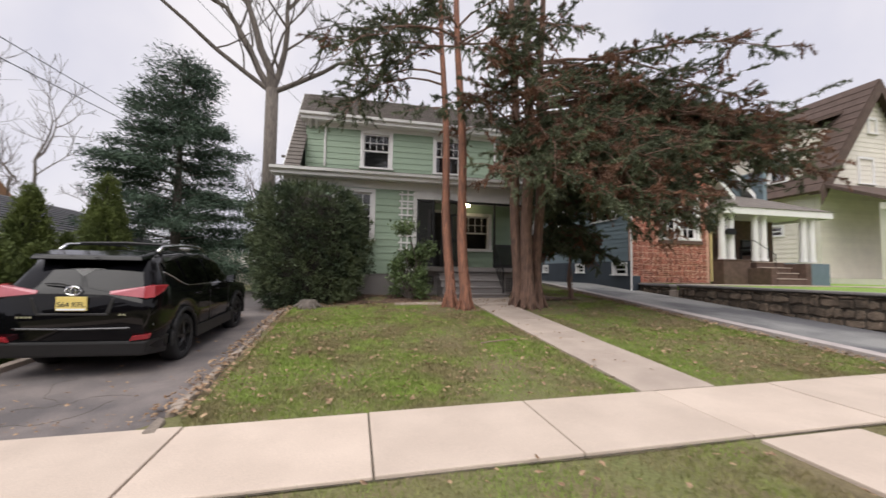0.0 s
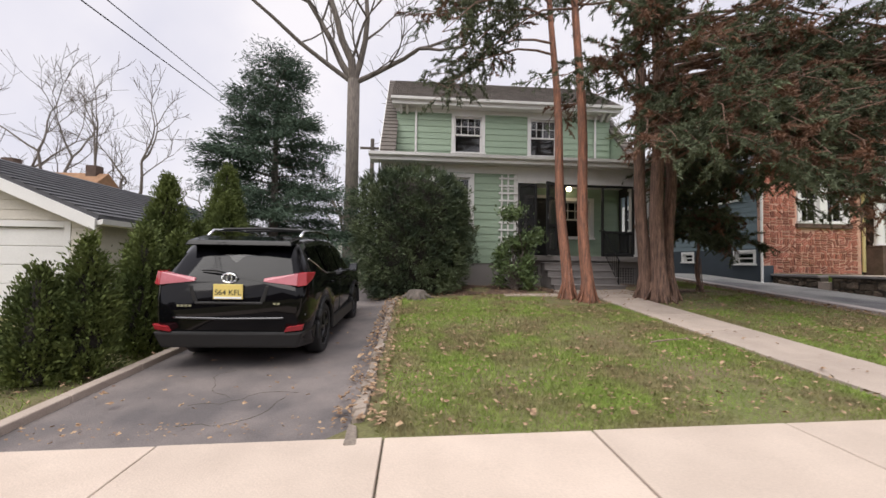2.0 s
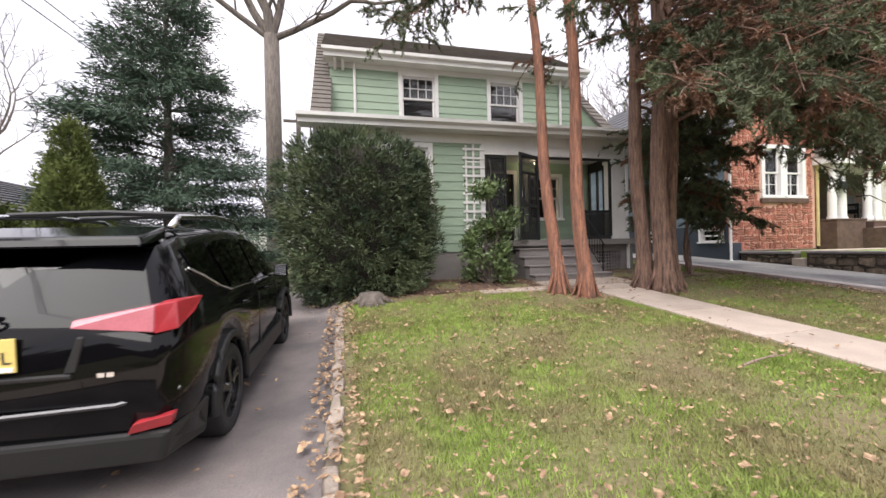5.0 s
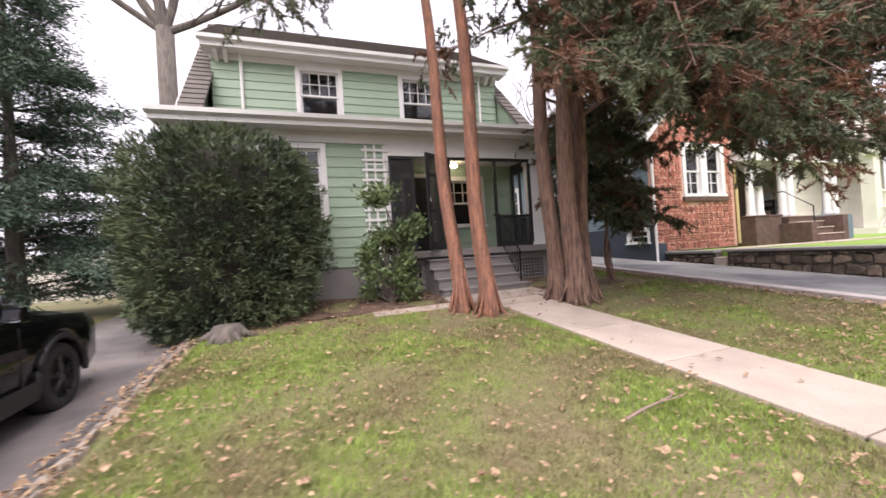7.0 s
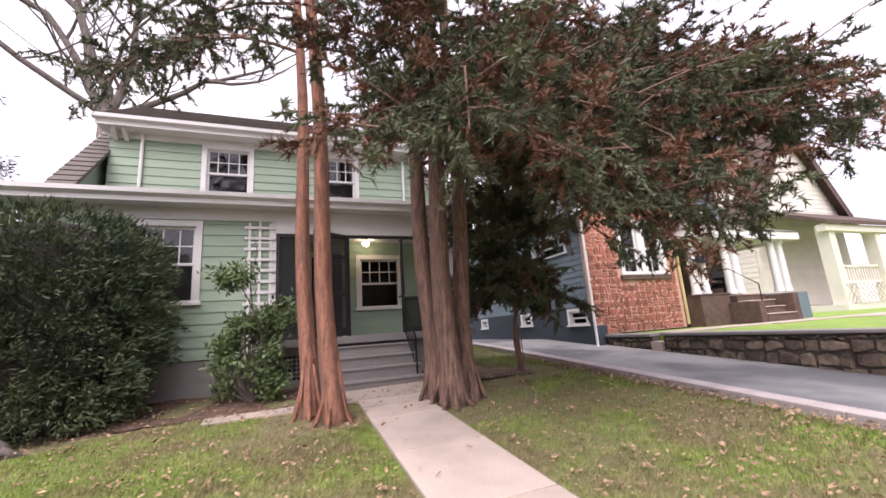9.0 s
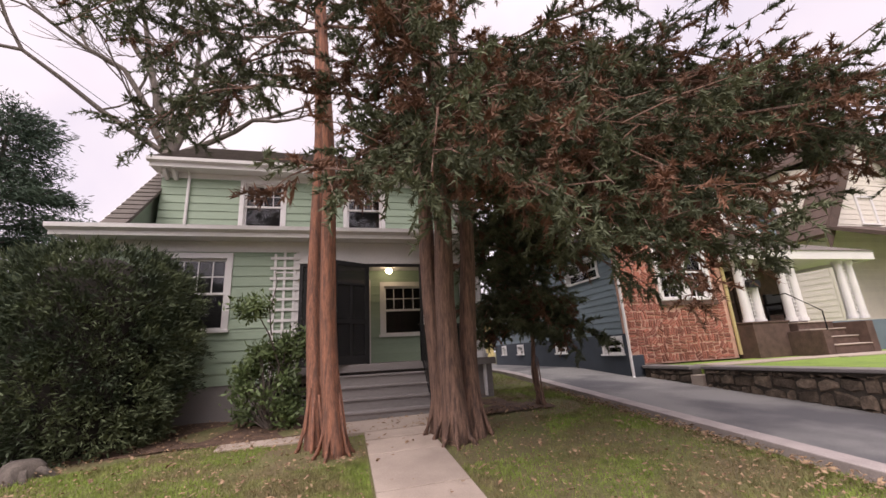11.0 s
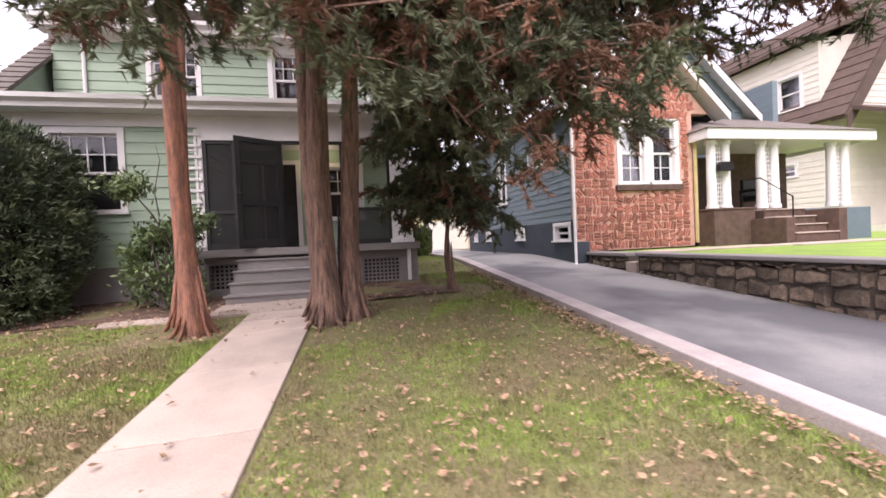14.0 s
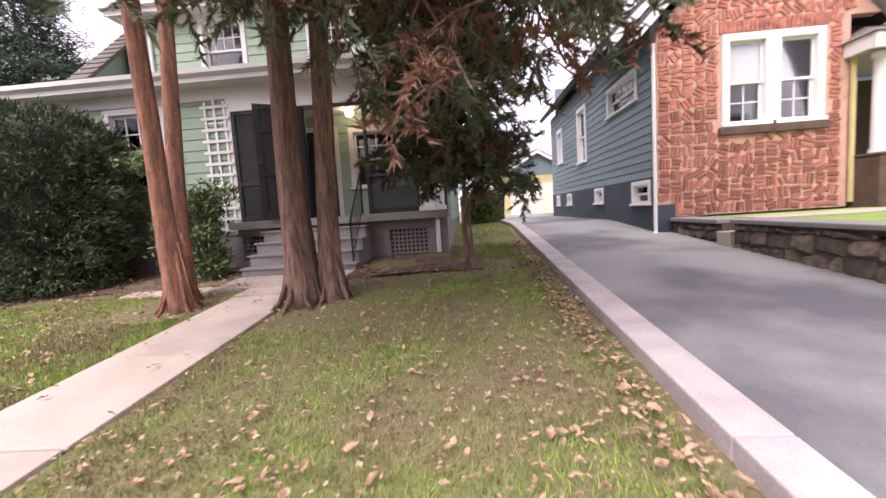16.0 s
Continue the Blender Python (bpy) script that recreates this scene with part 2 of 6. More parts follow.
class MB:
    """Gathers vertices and faces, with a material slot for each face."""

    def __init__(self):
        self.v, self.f, self.m = [], [], []

    def face(self, pts, k=0):
        i = len(self.v)
        self.v += [tuple(p) for p in pts]
        self.f.append(tuple(range(i, i + len(pts))))
        self.m.append(k)

    def hexa(self, c, k=0):
        """Eight corners: bottom ring, then top ring."""
        i = len(self.v)
        self.v += [tuple(p) for p in c]
        for q in ((3, 2, 1, 0), (4, 5, 6, 7), (0, 1, 5, 4), (1, 2, 6, 5), (2, 3, 7, 6), (3, 0, 4, 7)):
            self.f.append(tuple(i + j for j in q))
            self.m.append(k)

    def box(self, x0, x1, y0, y1, z0, z1, k=0):
        self.hexa([(x0, y0, z0), (x1, y0, z0), (x1, y1, z0), (x0, y1, z0), (x0, y0, z1), (x1, y0, z1), (x1, y1, z1), (x0, y1, z1)], k)

    def tube(self, pts, radii, n=8, k=0, flat=0.0):
        """A tapering limb through the points; flat roughens its outline."""
        pts = [Vector(p) for p in pts]
        i0 = len(self.v)
        for j, p in enumerate(pts):
            d = (pts[min(j + 1, len(pts) - 1)] - pts[max(j - 1, 0)]).normalized()
            u = d.orthogonal().normalized() if abs(d.z) < 0.9 else (Vector((1, 0, 0)) - d * d.x).normalized()
            w = d.cross(u)
            for a in range(n):
                t = a * math.tau / n
                r = radii[j] * (1 + flat * math.sin(3 * t + j * 0.15) + flat * 0.6 * math.sin(5 * t + 1.3))
                self.v.append(tuple(p + u * math.cos(t) * r + w * math.sin(t) * r))
        for j in range(len(pts) - 1):
            for a in range(n):
                b, s = i0 + j * n, i0 + (j + 1) * n
                self.f.append((b + a, b + (a + 1) % n, s + (a + 1) % n, s + a))
                self.m.append(k)
        self.f += [tuple(i0 + a for a in reversed(range(n))), tuple(i0 + (len(pts) - 1) * n + a for a in range(n))]
        self.m += [k, k]

    def prism(self, poly, axis, a, b, k=0):
        """A flat polygon pushed along an axis from a to b."""
        def at(p, s):
            return {"x": (s, p[0], p[1]), "y": (p[0], s, p[1]), "z": (p[0], p[1], s)}[axis]
        n, i = len(poly), len(self.v)
        self.v += [at(p, a) for p in poly] + [at(p, b) for p in poly]
        self.f += [tuple(range(i, i + n)), tuple(range(i + 2 * n - 1, i + n - 1, -1))]
        self.f += [(i + j, i + n + j, i + n + (j + 1) % n, i + (j + 1) % n) for j in range(n)]
        self.m += [k] * (n + 2)

    def data(self, name, mats, smooth=False):
        me = bpy.data.meshes.new(name)
        me.from_pydata(self.v, [], self.f)
        for q in mats if isinstance(mats, (list, tuple)) else [mats]:
            me.materials.append(q)
        me.polygons.foreach_set("material_index", self.m)
        b = bmesh.new()
        b.from_mesh(me)
        bmesh.ops.recalc_face_normals(b, faces=b.faces)
        b.to_mesh(me)
        b.free()
        if smooth:
            me.polygons.foreach_set("use_smooth", [True] * len(me.polygons))
        me.update()
        return me

    def ob(self, name, mats, parent=None, bevel=0.0, smooth=False):
        o = new(name, self.data(name, mats, smooth))
        if parent:
            o.parent = parent
        if bevel:
            q = o.modifiers.new("edge", "BEVEL")
            q.width, q.segments, q.limit_method = bevel, 2, "ANGLE"
        return o


def boxed(name, mats, parent, *b, bevel=0.0):
    q = MB()
    q.box(*b)
    return q.ob(name, mats, parent, bevel)


def thing(name, label, category, kind="", group="", at=(0, 0, 0)):
    e = new(name)
    e.location = at
    return tagged(e, label, category, group, kind)


def tri_mesh(name, tris, mats, slots=None):
    """One mesh from an array of triangles (n, 3, 3)."""
    n = len(tris)
    me = bpy.data.meshes.new(name)
    me.vertices.add(n * 3)
    me.vertices.foreach_set("co", tris.reshape(-1).astype(np.float32))
    me.loops.add(n * 3)
    me.loops.foreach_set("vertex_index", np.arange(n * 3, dtype=np.int32))
    me.polygons.add(n)
    me.polygons.foreach_set("loop_start", np.arange(0, n * 3, 3, dtype=np.int32))
    for q in mats if isinstance(mats, (list, tuple)) else [mats]:
        me.materials.append(q)
    if slots is not None:
        me.polygons.foreach_set("material_index", slots.astype(np.int32))
    me.update(calc_edges=True)
    me.validate()
    return me


RNG = np.random.default_rng(7)


def leaf_tris(centres, dirs, length, width, jitter=0.7, slim=False):
    """Slim pointed leaves: two triangles each, along dirs with some jitter."""
    n = len(centres)
    d = dirs + RNG.normal(0, jitter, (n, 3))
    d /= np.linalg.norm(d, axis=1)[:, None] + 1e-9
    s = np.cross(d, RNG.normal(0, 1, (n, 3)))
    s /= np.linalg.norm(s, axis=1)[:, None] + 1e-9
    L = (length * RNG.uniform(0.6, 1.3, n))[:, None]
    W = (width * RNG.uniform(0.6, 1.3, n))[:, None]
    if slim:
        return np.stack([centres - s * W, centres + s * W, centres + d * L], 1)
    a, b = centres, centres + d * L
    m1, m2 = centres + d * L * 0.45 + s * W, centres + d * L * 0.45 - s * W
    return np.concatenate([np.stack([a, m1, b], 1), np.stack([a, b, m2], 1)])


def G(x, y):
    """Height of the sloping ground."""
    k = 0.07 - 0.024 * min(max((-1.45 - x) / 0.5, 0.0), 1.0) if y > 3.6 else 0.017
    return 0.065 + k * (min(y, 15.0) - 3.6) + 0.018 * max(min(x, 7.0), -9.0)


def sheet(name, mat_, x0, x1, y0, y1, lift, step=0.5, parent=None, rough=0.0):
    """A patch that follows the ground."""
    q = MB()
    nx, ny = max(1, round((x1 - x0) / step)), max(1, round((y1 - y0) / step))
    pts = [[(x0 + (x1 - x0) * i / nx, y0 + (y1 - y0) * j / ny) for i in range(nx + 1)] for j in range(ny + 1)]
    q.v = [(x, y, G(x, y) + lift + (rough * noise.noise((x * 1.3, y * 1.3, 0)) if rough else 0)) for r in pts for x, y in r]
    for j in range(ny):
        for i in range(nx):
            a = j * (nx + 1) + i
            q.f.append((a, a + 1, a + nx + 2, a + nx + 1))
            q.m.append(0)
    o = q.ob(name, mat_, parent, smooth=True)
    return o


def slab(name, mat_, parent, x0, x1, y0, y1, top, deep=0.08, bevel=0.008):
    """A paving slab whose top follows the ground."""
    q = MB()
    c = [(x0, y0), (x1, y0), (x1, y1), (x0, y1)]
    q.hexa([(x, y, G(x, y) + top - deep) for x, y in c] + [(x, y, G(x, y) + top) for x, y in c])
    return q.ob(name, mat_, parent, bevel)

# ---- ground, pavement, drives ----


def make_ground():
    xs = sorted({*range(-200, -12, 20), *[x * 0.5 for x in range(-24, 37)], *range(20, 220, 20)})
    ys = sorted({*range(-200, -8, 20), *[y * 0.5 for y in range(-12, 44)], *range(24, 224, 20)})
    q = MB()
    def under(x, y):
        return 0.06 if y > 3.6 and (-4.1 < x < -1.6 or 7.3 < x < 10.1) else 0.0
    q.v = [(x, y, G(x, y) - under(x, y) + 0.025 * noise.noise((x * 0.7, y * 0.7, 3))) for y in ys for x in xs]
    w = len(xs)
    q.f = [(j * w + i, j * w + i + 1, (j + 1) * w + i + 1, (j + 1) * w + i) for j in range(len(ys) - 1) for i in range(w - 1)]
    q.m = [0] * len(q.f)
    tagged(q.ob("ground", M_SOIL, smooth=True), "gently rising lawn soil with patchy turf", "ground", kind="structure")


make_ground()
tagged(sheet("mulch_bed", M_MULCH, -1.6, 6.3, 10.25, 12.2, 0.012, 0.25, rough=0.05), "brown mulch bed strewn with dead leaves by the house", "planting bed", kind="structure")
tagged(sheet("driveway", M_ASPH, -4.05, -1.60, 3.66, 16.5, 0.0, 0.3), "cracked grey asphalt driveway with worn edges", "driveway", kind="structure")
tagged(sheet("neighbour_driveway", M_ASPH2, 7.46, 10.1, 3.66, 34.0, 0.03, 0.5), "dark grey asphalt driveway with damp patches", "driveway", kind="structure")
tagged(sheet("pavement_bed", M_JOINT, -14.0, 16.0, 2.6, 3.72, 0.012, 0.5), "dirt under the pavement slabs", "pavement", kind="structure")
tagged(sheet("path_bed", M_JOINT, 3.0, 3.93, 3.72, 10.3, 0.012, 0.5), "dirt under the front path", "path", kind="structure")

# unseen blocks added as plain trees and house fronts close the view behind
# set across the street, they darken what the car paint mirrors
q = MB()
random.seed(44)
x = -60.0
while x < 60:
    w, h = random.uniform(3, 8), random.uniform(5, 10)
    q.box(x, x + w, -22.0 - random.uniform(0, 2), -24.5, -2.0, h)
    x += w
y = -24.0
while y < 2:
    w, h = random.uniform(3, 7), random.uniform(4, 8)
    q.box(-46.0, -44.0 + random.uniform(0, 1), y, y + w, -2.0, h)
    q.box(44.0, 46.0 + random.uniform(0, 1), y, y + w, -2.0, h)
    y += w
tagged(q.ob("backdrop", M_BARK3), "grey-brown row of unseen blocks added across the road to darken reflections", "backdrop", kind="structure")

# ---- green house ----
HX0, HX1, HY = -2.05, 5.72, 12.0
house = thing("house", "two-storey green clapboard house with white trim and brown shingle roof", "house")


def split_rects(x0, x1, z0, z1, holes):
    """The rectangle less its holes, as smaller rectangles."""
    zs = sorted({z0, z1, *[min(max(h[i], z0), z1) for h in holes for i in (2, 3)]})
    out = []
    for a, b in zip(zs, zs[1:]):
        if b - a < 0.004:
            continue
        x = x0
        for h in sorted(h for h in holes if h[2] < b - 1e-6 and h[3] > a + 1e-6):
            if h[0] > x + 0.004:
                out.append((x, min(h[0], x1), a, b))
            x = max(x, h[1])
        if x < x1 - 0.004:
            out.append((x, x1, a, b))
    return out


def clapboard(parent, mat_, along, x0, x1, z0, z1, face, course, holes=(), out=-1, thick=0.14):
    """A wall with lapped boards. along 'x': the wall faces out*y; along 'y': it faces out*x."""
    q = MB()
    for a, b, c, d in split_rects(x0, x1, z0, z1, list(holes)):
        lo, hi = sorted((face, face - out * thick))
        q.box(*((a, b, lo, hi) if along == "x" else (lo, hi, a, b)), c, d)
    wall = q.ob("wall", mat_, parent)
    z = z0
    while z < z1 - 0.02:
        top = min(z + course, z1)
        for a, b, c, d in split_rects(x0, x1, z, top, list(holes)):
            pb, pt = face + out * (0.024 if c - z < 0.01 else 0.012), face + out * 0.006
            bk = face - out * 0.002
            m = MB()
            prof = [(bk, c + 0.004), (pb, c + 0.004), (pt, d + 0.004), (bk, d + 0.004)]
            if along == "x":
                m.prism(prof, "x", a, b)
            else:
                m.hexa([(p[0], s, p[1]) for s in (a, b) for p in prof])
            m.ob("plank", mat_, wall)
        z = top
    return wall


def sash_window(parent, x0, x1, z0, z1, face, cols=3, rows=2, blind=0.0, axis="x", out=-1, casing=0.11, lower_bars=0, trim=None):
    """A double-hung window: casing, sill, sashes, bars and glass, sunk into the wall."""
    trim = trim or M_WHITE

    def bx(q, a, b, c, d, e, f, k=0):
        lo, hi = sorted((face + out * c, face + out * d))
        q.box(*((a, b, lo, hi) if axis == "x" else (lo, hi, a, b)), e, f, k)

    w = new("window")
    w.parent = parent
    q = MB()
    i0, i1, j0, j1 = x0 + casing, x1 - casing, z0 + casing * 0.55, z1 - casing
    bx(q, x0, i0, 0.045, -0.12, z0, z1)
    bx(q, i1, x1, 0.045, -0.12, z0, z1)
    bx(q, i0, i1, 0.045, -0.12, j1, z1)
    q.ob("frame", trim, w, 0.005)
    q = MB()
    bx(q, x0 - 0.03, x1 + 0.03, 0.085, -0.12, z0, j0)
    q.ob("sill", trim, w, 0.006)
    mid = (j0 + j1) / 2
    for n, (a, b, s) in enumerate(((j0, mid + 0.02, -0.08), (mid - 0.02, j1, -0.045))):
        q = MB()
        t = 0.045
        bx(q, i0, i0 + t, s, s - 0.03, a, b)
        bx(q, i1 - t, i1, s, s - 0.03, a, b)
        bx(q, i0 + t, i1 - t, s, s - 0.03, a, a + t)
        bx(q, i0 + t, i1 - t, s, s - 0.03, b - t, b)
        if (n == 1 and not lower_bars) or (n == 0 and lower_bars):
            for c in range(1, cols):
                x = i0 + (i1 - i0) * c / cols
                bx(q, x - 0.01, x + 0.01, s - 0.002, s - 0.026, a + t, b - t)
            for r in range(1, rows):
                z = a + (b - a) * r / rows
                bx(q, i0 + t, i1 - t, s - 0.004, s - 0.024, z - 0.01, z + 0.01)
        q.ob("sash", trim, w)
        q = MB()
        bx(q, i0 + t, i1 - t, s - 0.012, s - 0.018, a + t, b - t)
        q.ob("pane", M_GLASS, w).visible_shadow = False
    # Added sheet behind the sashes; its dark colour stands for the unlit room.
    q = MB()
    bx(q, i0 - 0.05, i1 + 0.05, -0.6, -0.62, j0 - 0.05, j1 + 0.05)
    q.ob("room_shade_sheet", M_DARK, w)
    if blind:
        q = MB()
        bx(q, i0 + 0.046, i1 - 0.046, -0.0755, -0.0785, mid + 0.025, j1 - 0.046)
        tagged(q.ob("blind", M_BLIND, w), "white roller blind pulled partly down")
    return w


LW = (-0.72, 0.54, 2.26, 3.82)     # ground-floor window
PO = (1.80, 5.26, 1.5, 3.6)        # porch opening
clapboard(house, M_GREEN, "x", HX0, 1.80, 1.3, 3.84, HY, 0.205, [LW])
sash_window(house, *LW, HY, 4, 2)
# side and rear walls
clapboard(house, M_GREEN, "y", HY + 0.15, 20.0, 1.3, 4.1, HX0, 0.205, [], out=-1)
clapboard(house, M_GREEN, "y", HY + 1.62, 20.0, 1.3, 4.1, HX1, 0.205, [], out=1)
boxed("wall", M_GREEN, house, HX0, HX1, 19.86, 20.0, 0.3, 6.6)
q = MB()
for a in ((HX0 - 0.02, 1.84, HY + 0.0, HY + 0.2), (HX0 - 0.02, HX0 + 0.2, HY + 0.2, 20.0), (HX1 - 0.2, HX1 + 0.01, HY + 0.2, 20.0)):
    q.box(*a, 0.0, 1.3)
q.ob("foundation", M_FOUND, house, 0.01)
# white frieze, beam, corner boards
q = MB()
q.box(HX0 - 0.03, 1.78, HY - 0.035, HY + 0.1, 3.84, 4.06)
q.box(1.78, HX1 + 0.03, HY - 0.04, HY + 0.16, 3.60, 4.06)
q.box(HX0 - 0.03, HX0 + 0.1, HY - 0.03, HY + 0.1, 1.3, 3.84)
q.box(1.72, 1.80, HY - 0.03, HY + 0.12, 1.5, 3.84)
q.ob("frieze", M_WHITE, house, 0.006)
q = MB()
q.box(5.26, 5.68, HY - 0.035, HY + 0.3, 1.52, 3.60)
q.box(5.23, 5.71, HY - 0.055, HY + 0.32, 3.5, 3.58)
q.box(5.23, 5.71, HY - 0.055, HY + 0.32, 1.52, 1.62)
q.ob("corner_post", M_WHITE, house, 0.008)
# eave, gutter and lower roof
q = MB()
q.box(HX0 - 0.3, HX1 + 0.3, HY - 0.42, HY + 0.05, 4.06, 4.10)
q.box(HX0 - 0.3, HX1 + 0.3, HY - 0.44, HY - 0.40, 4.04, 4.22)
q.ob("soffit", M_WHITE, house, 0.004)
q = MB()
q.prism([(HY - 0.44, 4.12), (HY - 0.54, 4.16), (HY - 0.55, 4.235), (HY - 0.535, 4.235), (HY - 0.53, 4.17), (HY - 0.44, 4.14)], "x", HX0 - 0.32, HX1 + 0.32)
tagged(q.ob("gutter", M_WHITE, house), "white metal gutter")


def shingle_roof(parent, name, mat_, x0, x1, a, b, courses, thick=0.03, group_=None):
    """A slope from (y, z) a up to b, laid with lapped courses."""
    q = MB()
    dy, dz = b[0] - a[0], b[1] - a[1]
    q.prism([(a[0], a[1] - 0.08), (b[0], b[1] - 0.08), b, a], "x", x0, x1)
    L = math.hypot(dy, dz)
    ny, nz = -dz / L, dy / L
    s = 1 if nz > 0 else -1
    ny, nz = ny * s, nz * s
    for c in range(courses):
        f0, f1 = c / courses, (c + 1) / courses
        p0, p1 = (a[0] + dy * f0, a[1] + dz * f0), (a[0] + dy * f1, a[1] + dz * f1)
        q.prism([(p0[0] + ny * 0.003, p0[1] + nz * 0.003), (p0[0] + ny * thick, p0[1] + nz * thick), (p1[0] + ny * 0.008, p1[1] + nz * 0.008), (p1[0] + ny * 0.003, p1[1] + nz * 0.003)], "x", x0 - 0.004, x1 + 0.004)
    return q.ob(name, mat_, parent)


shingle_roof(house, "roof", M_ROOF, HX0 - 0.3, HX1 + 0.3, (HY - 0.47, 4.23), (14.02, 4.86), 12)
# steep main slopes beside the dormer
shingle_roof(house, "roof", M_ROOF, HX0 - 0.12, -1.72, (12.45, 4.42), (16.5, 8.45), 24)
shingle_roof(house, "roof", M_ROOF, 5.5, HX1 + 0.12, (12.45, 4.42), (16.5, 8.45), 24)
# dormer storey
UY, W1, W2 = 14.0, (0.06, 1.19, 4.93, 6.30), (2.64, 3.76, 4.90, 6.30)
clapboard(house, M_GREEN, "x", -1.74, 5.52, 4.80, 6.42, UY, 0.205, [W1, W2])
sash_window(house, *W1, UY, 4, 2)
sash_window(house, *W2, UY, 4, 2, lower_bars=0)
for xs in ((-1.74, -1), (5.52, 1)):
    clapboard(house, M_GREEN, "y", UY + 0.01, 20.0, 4.7, 6.5, xs[0], 0.205, [], out=xs[1])
q = MB()
q.box(-1.9, 5.72, UY - 0.38, UY + 0.05, 6.42, 6.46)
q.box(-1.9, 5.72, UY - 0.40, UY - 0.37, 6.40, 6.58)
q.box(-1.78, 5.56, UY - 0.03, UY + 0.02, 6.28, 6.42)
q.ob("soffit", M_WHITE, house, 0.004)
q = MB()
q.prism([(UY - 0.40, 6.50), (UY - 0.5, 6.53), (UY - 0.51, 6.61), (UY - 0.49, 6.61), (UY - 0.48, 6.55), (UY - 0.40, 6.52)], "x", -1.94, 5.76)
q.ob("gutter", M_WHITE, house)
shingle_roof(house, "roof", M_ROOF, -1.94, 5.76, (UY - 0.45, 6.60), (16.5, 8.46), 18)
shingle_roof(house, "roof", M_ROOF, HX0 - 0.12, HX1 + 0.12, (20.5, 4.42), (16.5, 8.45), 18)
for x in (HX0 + 0.01, HX1 - 0.15):
    q = MB()
    q.prism([(HY + 0.2, 4.1), (20.3, 4.1), (20.3, 4.4), (16.5, 8.3), (12.5, 4.3)], "x", x, x + 0.14)
    q.ob("gable", M_GREEN, house)
for x in (HX0 - 0.15, HX1 + 0.09):
    q = MB()
    q.prism([(12.4, 4.22), (16.5, 8.27), (16.5, 8.44), (12.4, 4.38)], "x", x, x + 0.035)
    q.ob("rake_board", M_WHITE, house)
for x in (-1.62, -1.42, 5.2, 5.4):
    q = MB()
    q.prism([(UY - 0.3, 6.42), (UY - 0.02, 6.42), (UY - 0.02, 6.2), (UY - 0.08, 6.2), (UY - 0.3, 6.36)], "x", x - 0.04, x + 0.04)
    q.ob("bracket", M_WHITE, house, 0.004)
for x, y, z0, z1 in ((-1.12, UY - 0.07, 4.92, 6.3), (4.98, UY - 0.07, 4.9, 6.3), (HX1 - 0.16, HY - 0.21, 0.78, 3.85), (HX0 - 0.06, HY - 0.09, 0.6, 3.85)):
    q = MB()
    q.tube([(x, y, z0), (x, y, z1), (x, y - 0.3, z1 + 0.26)], [0.038] * 3, 8)
    q.ob("downspout", M_WHITE, house)
# indoor floors that close the shell; their dark colour stands for unlit rooms
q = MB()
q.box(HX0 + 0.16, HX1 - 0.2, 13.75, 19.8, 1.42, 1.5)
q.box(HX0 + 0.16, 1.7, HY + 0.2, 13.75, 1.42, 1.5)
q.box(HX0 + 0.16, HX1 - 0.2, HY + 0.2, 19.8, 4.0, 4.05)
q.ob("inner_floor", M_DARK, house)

# porch: floor, back wall, ceiling, skirt with lattice, screens
PB = 13.55
boxed("porch_floor", M_GREY, house, 1.72, HX1 + 0.02, HY - 0.28, PB, 1.44, 1.53, bevel=0.01)
boxed("porch_ceiling", M_WHITE, house, 1.72, HX1, HY + 0.16, PB, 3.78, 3.84)
PW = (3.55, 4.75, 2.12, 3.48)
DW = (2.42, 3.32, 1.53, 3.55)
clapboard(house, M_GREEN, "x", 1.80, HX1, 1.53, 3.78, PB, 0.205, [PW, DW])
sash_window(house, *PW, PB, 4, 2)
clapboard(house, M_GREEN, "y", HY + 0.14, PB, 1.53, 3.78, 1.80, 0.205, [], out=1)
q = MB()
q.box(DW[0], DW[0] + 0.1, PB - 0.04, PB + 0.1, 1.53, 3.55)
q.box(DW[1] - 0.1, DW[1], PB - 0.04, PB + 0.1, 1.53, 3.55)
q.box(DW[0] + 0.1, DW[1] - 0.1, PB - 0.04, PB + 0.1, 3.45, 3.55)
q.ob("door_frame", M_WHITE, house, 0.005)
q = MB()
q.box(DW[0] + 0.1, DW[1] - 0.1, PB + 0.02, PB + 0.06, 1.53, 3.45)
for a, b in ((1.65, 2.35), (2.5, 3.3)):
    q.box(DW[0] + 0.2, DW[1] - 0.2, PB + 0.0, PB + 0.02, a, b)
q.ob("front_door", M_BLACK, house, 0.006)
q = MB()
LV = [(1.86, 2.34, 0.80, 1.26), (4.66, 5.36, 0.72, 1.24)]
for a, b, c, d in split_rects(1.78, HX1 + 0.02, 0.3, 1.44, LV):
    q.box(a, b, HY - 0.16, HY - 0.06, c, d)
q.box(HX1 - 0.08, HX1 + 0.02, HY - 0.06, PB, 0.3, 1.44)
q.box(1.72, HX1 + 0.06, HY - 0.32, HY - 0.28, 1.40, 1.54)
q.ob("porch_skirt", M_GREY, house, 0.006)
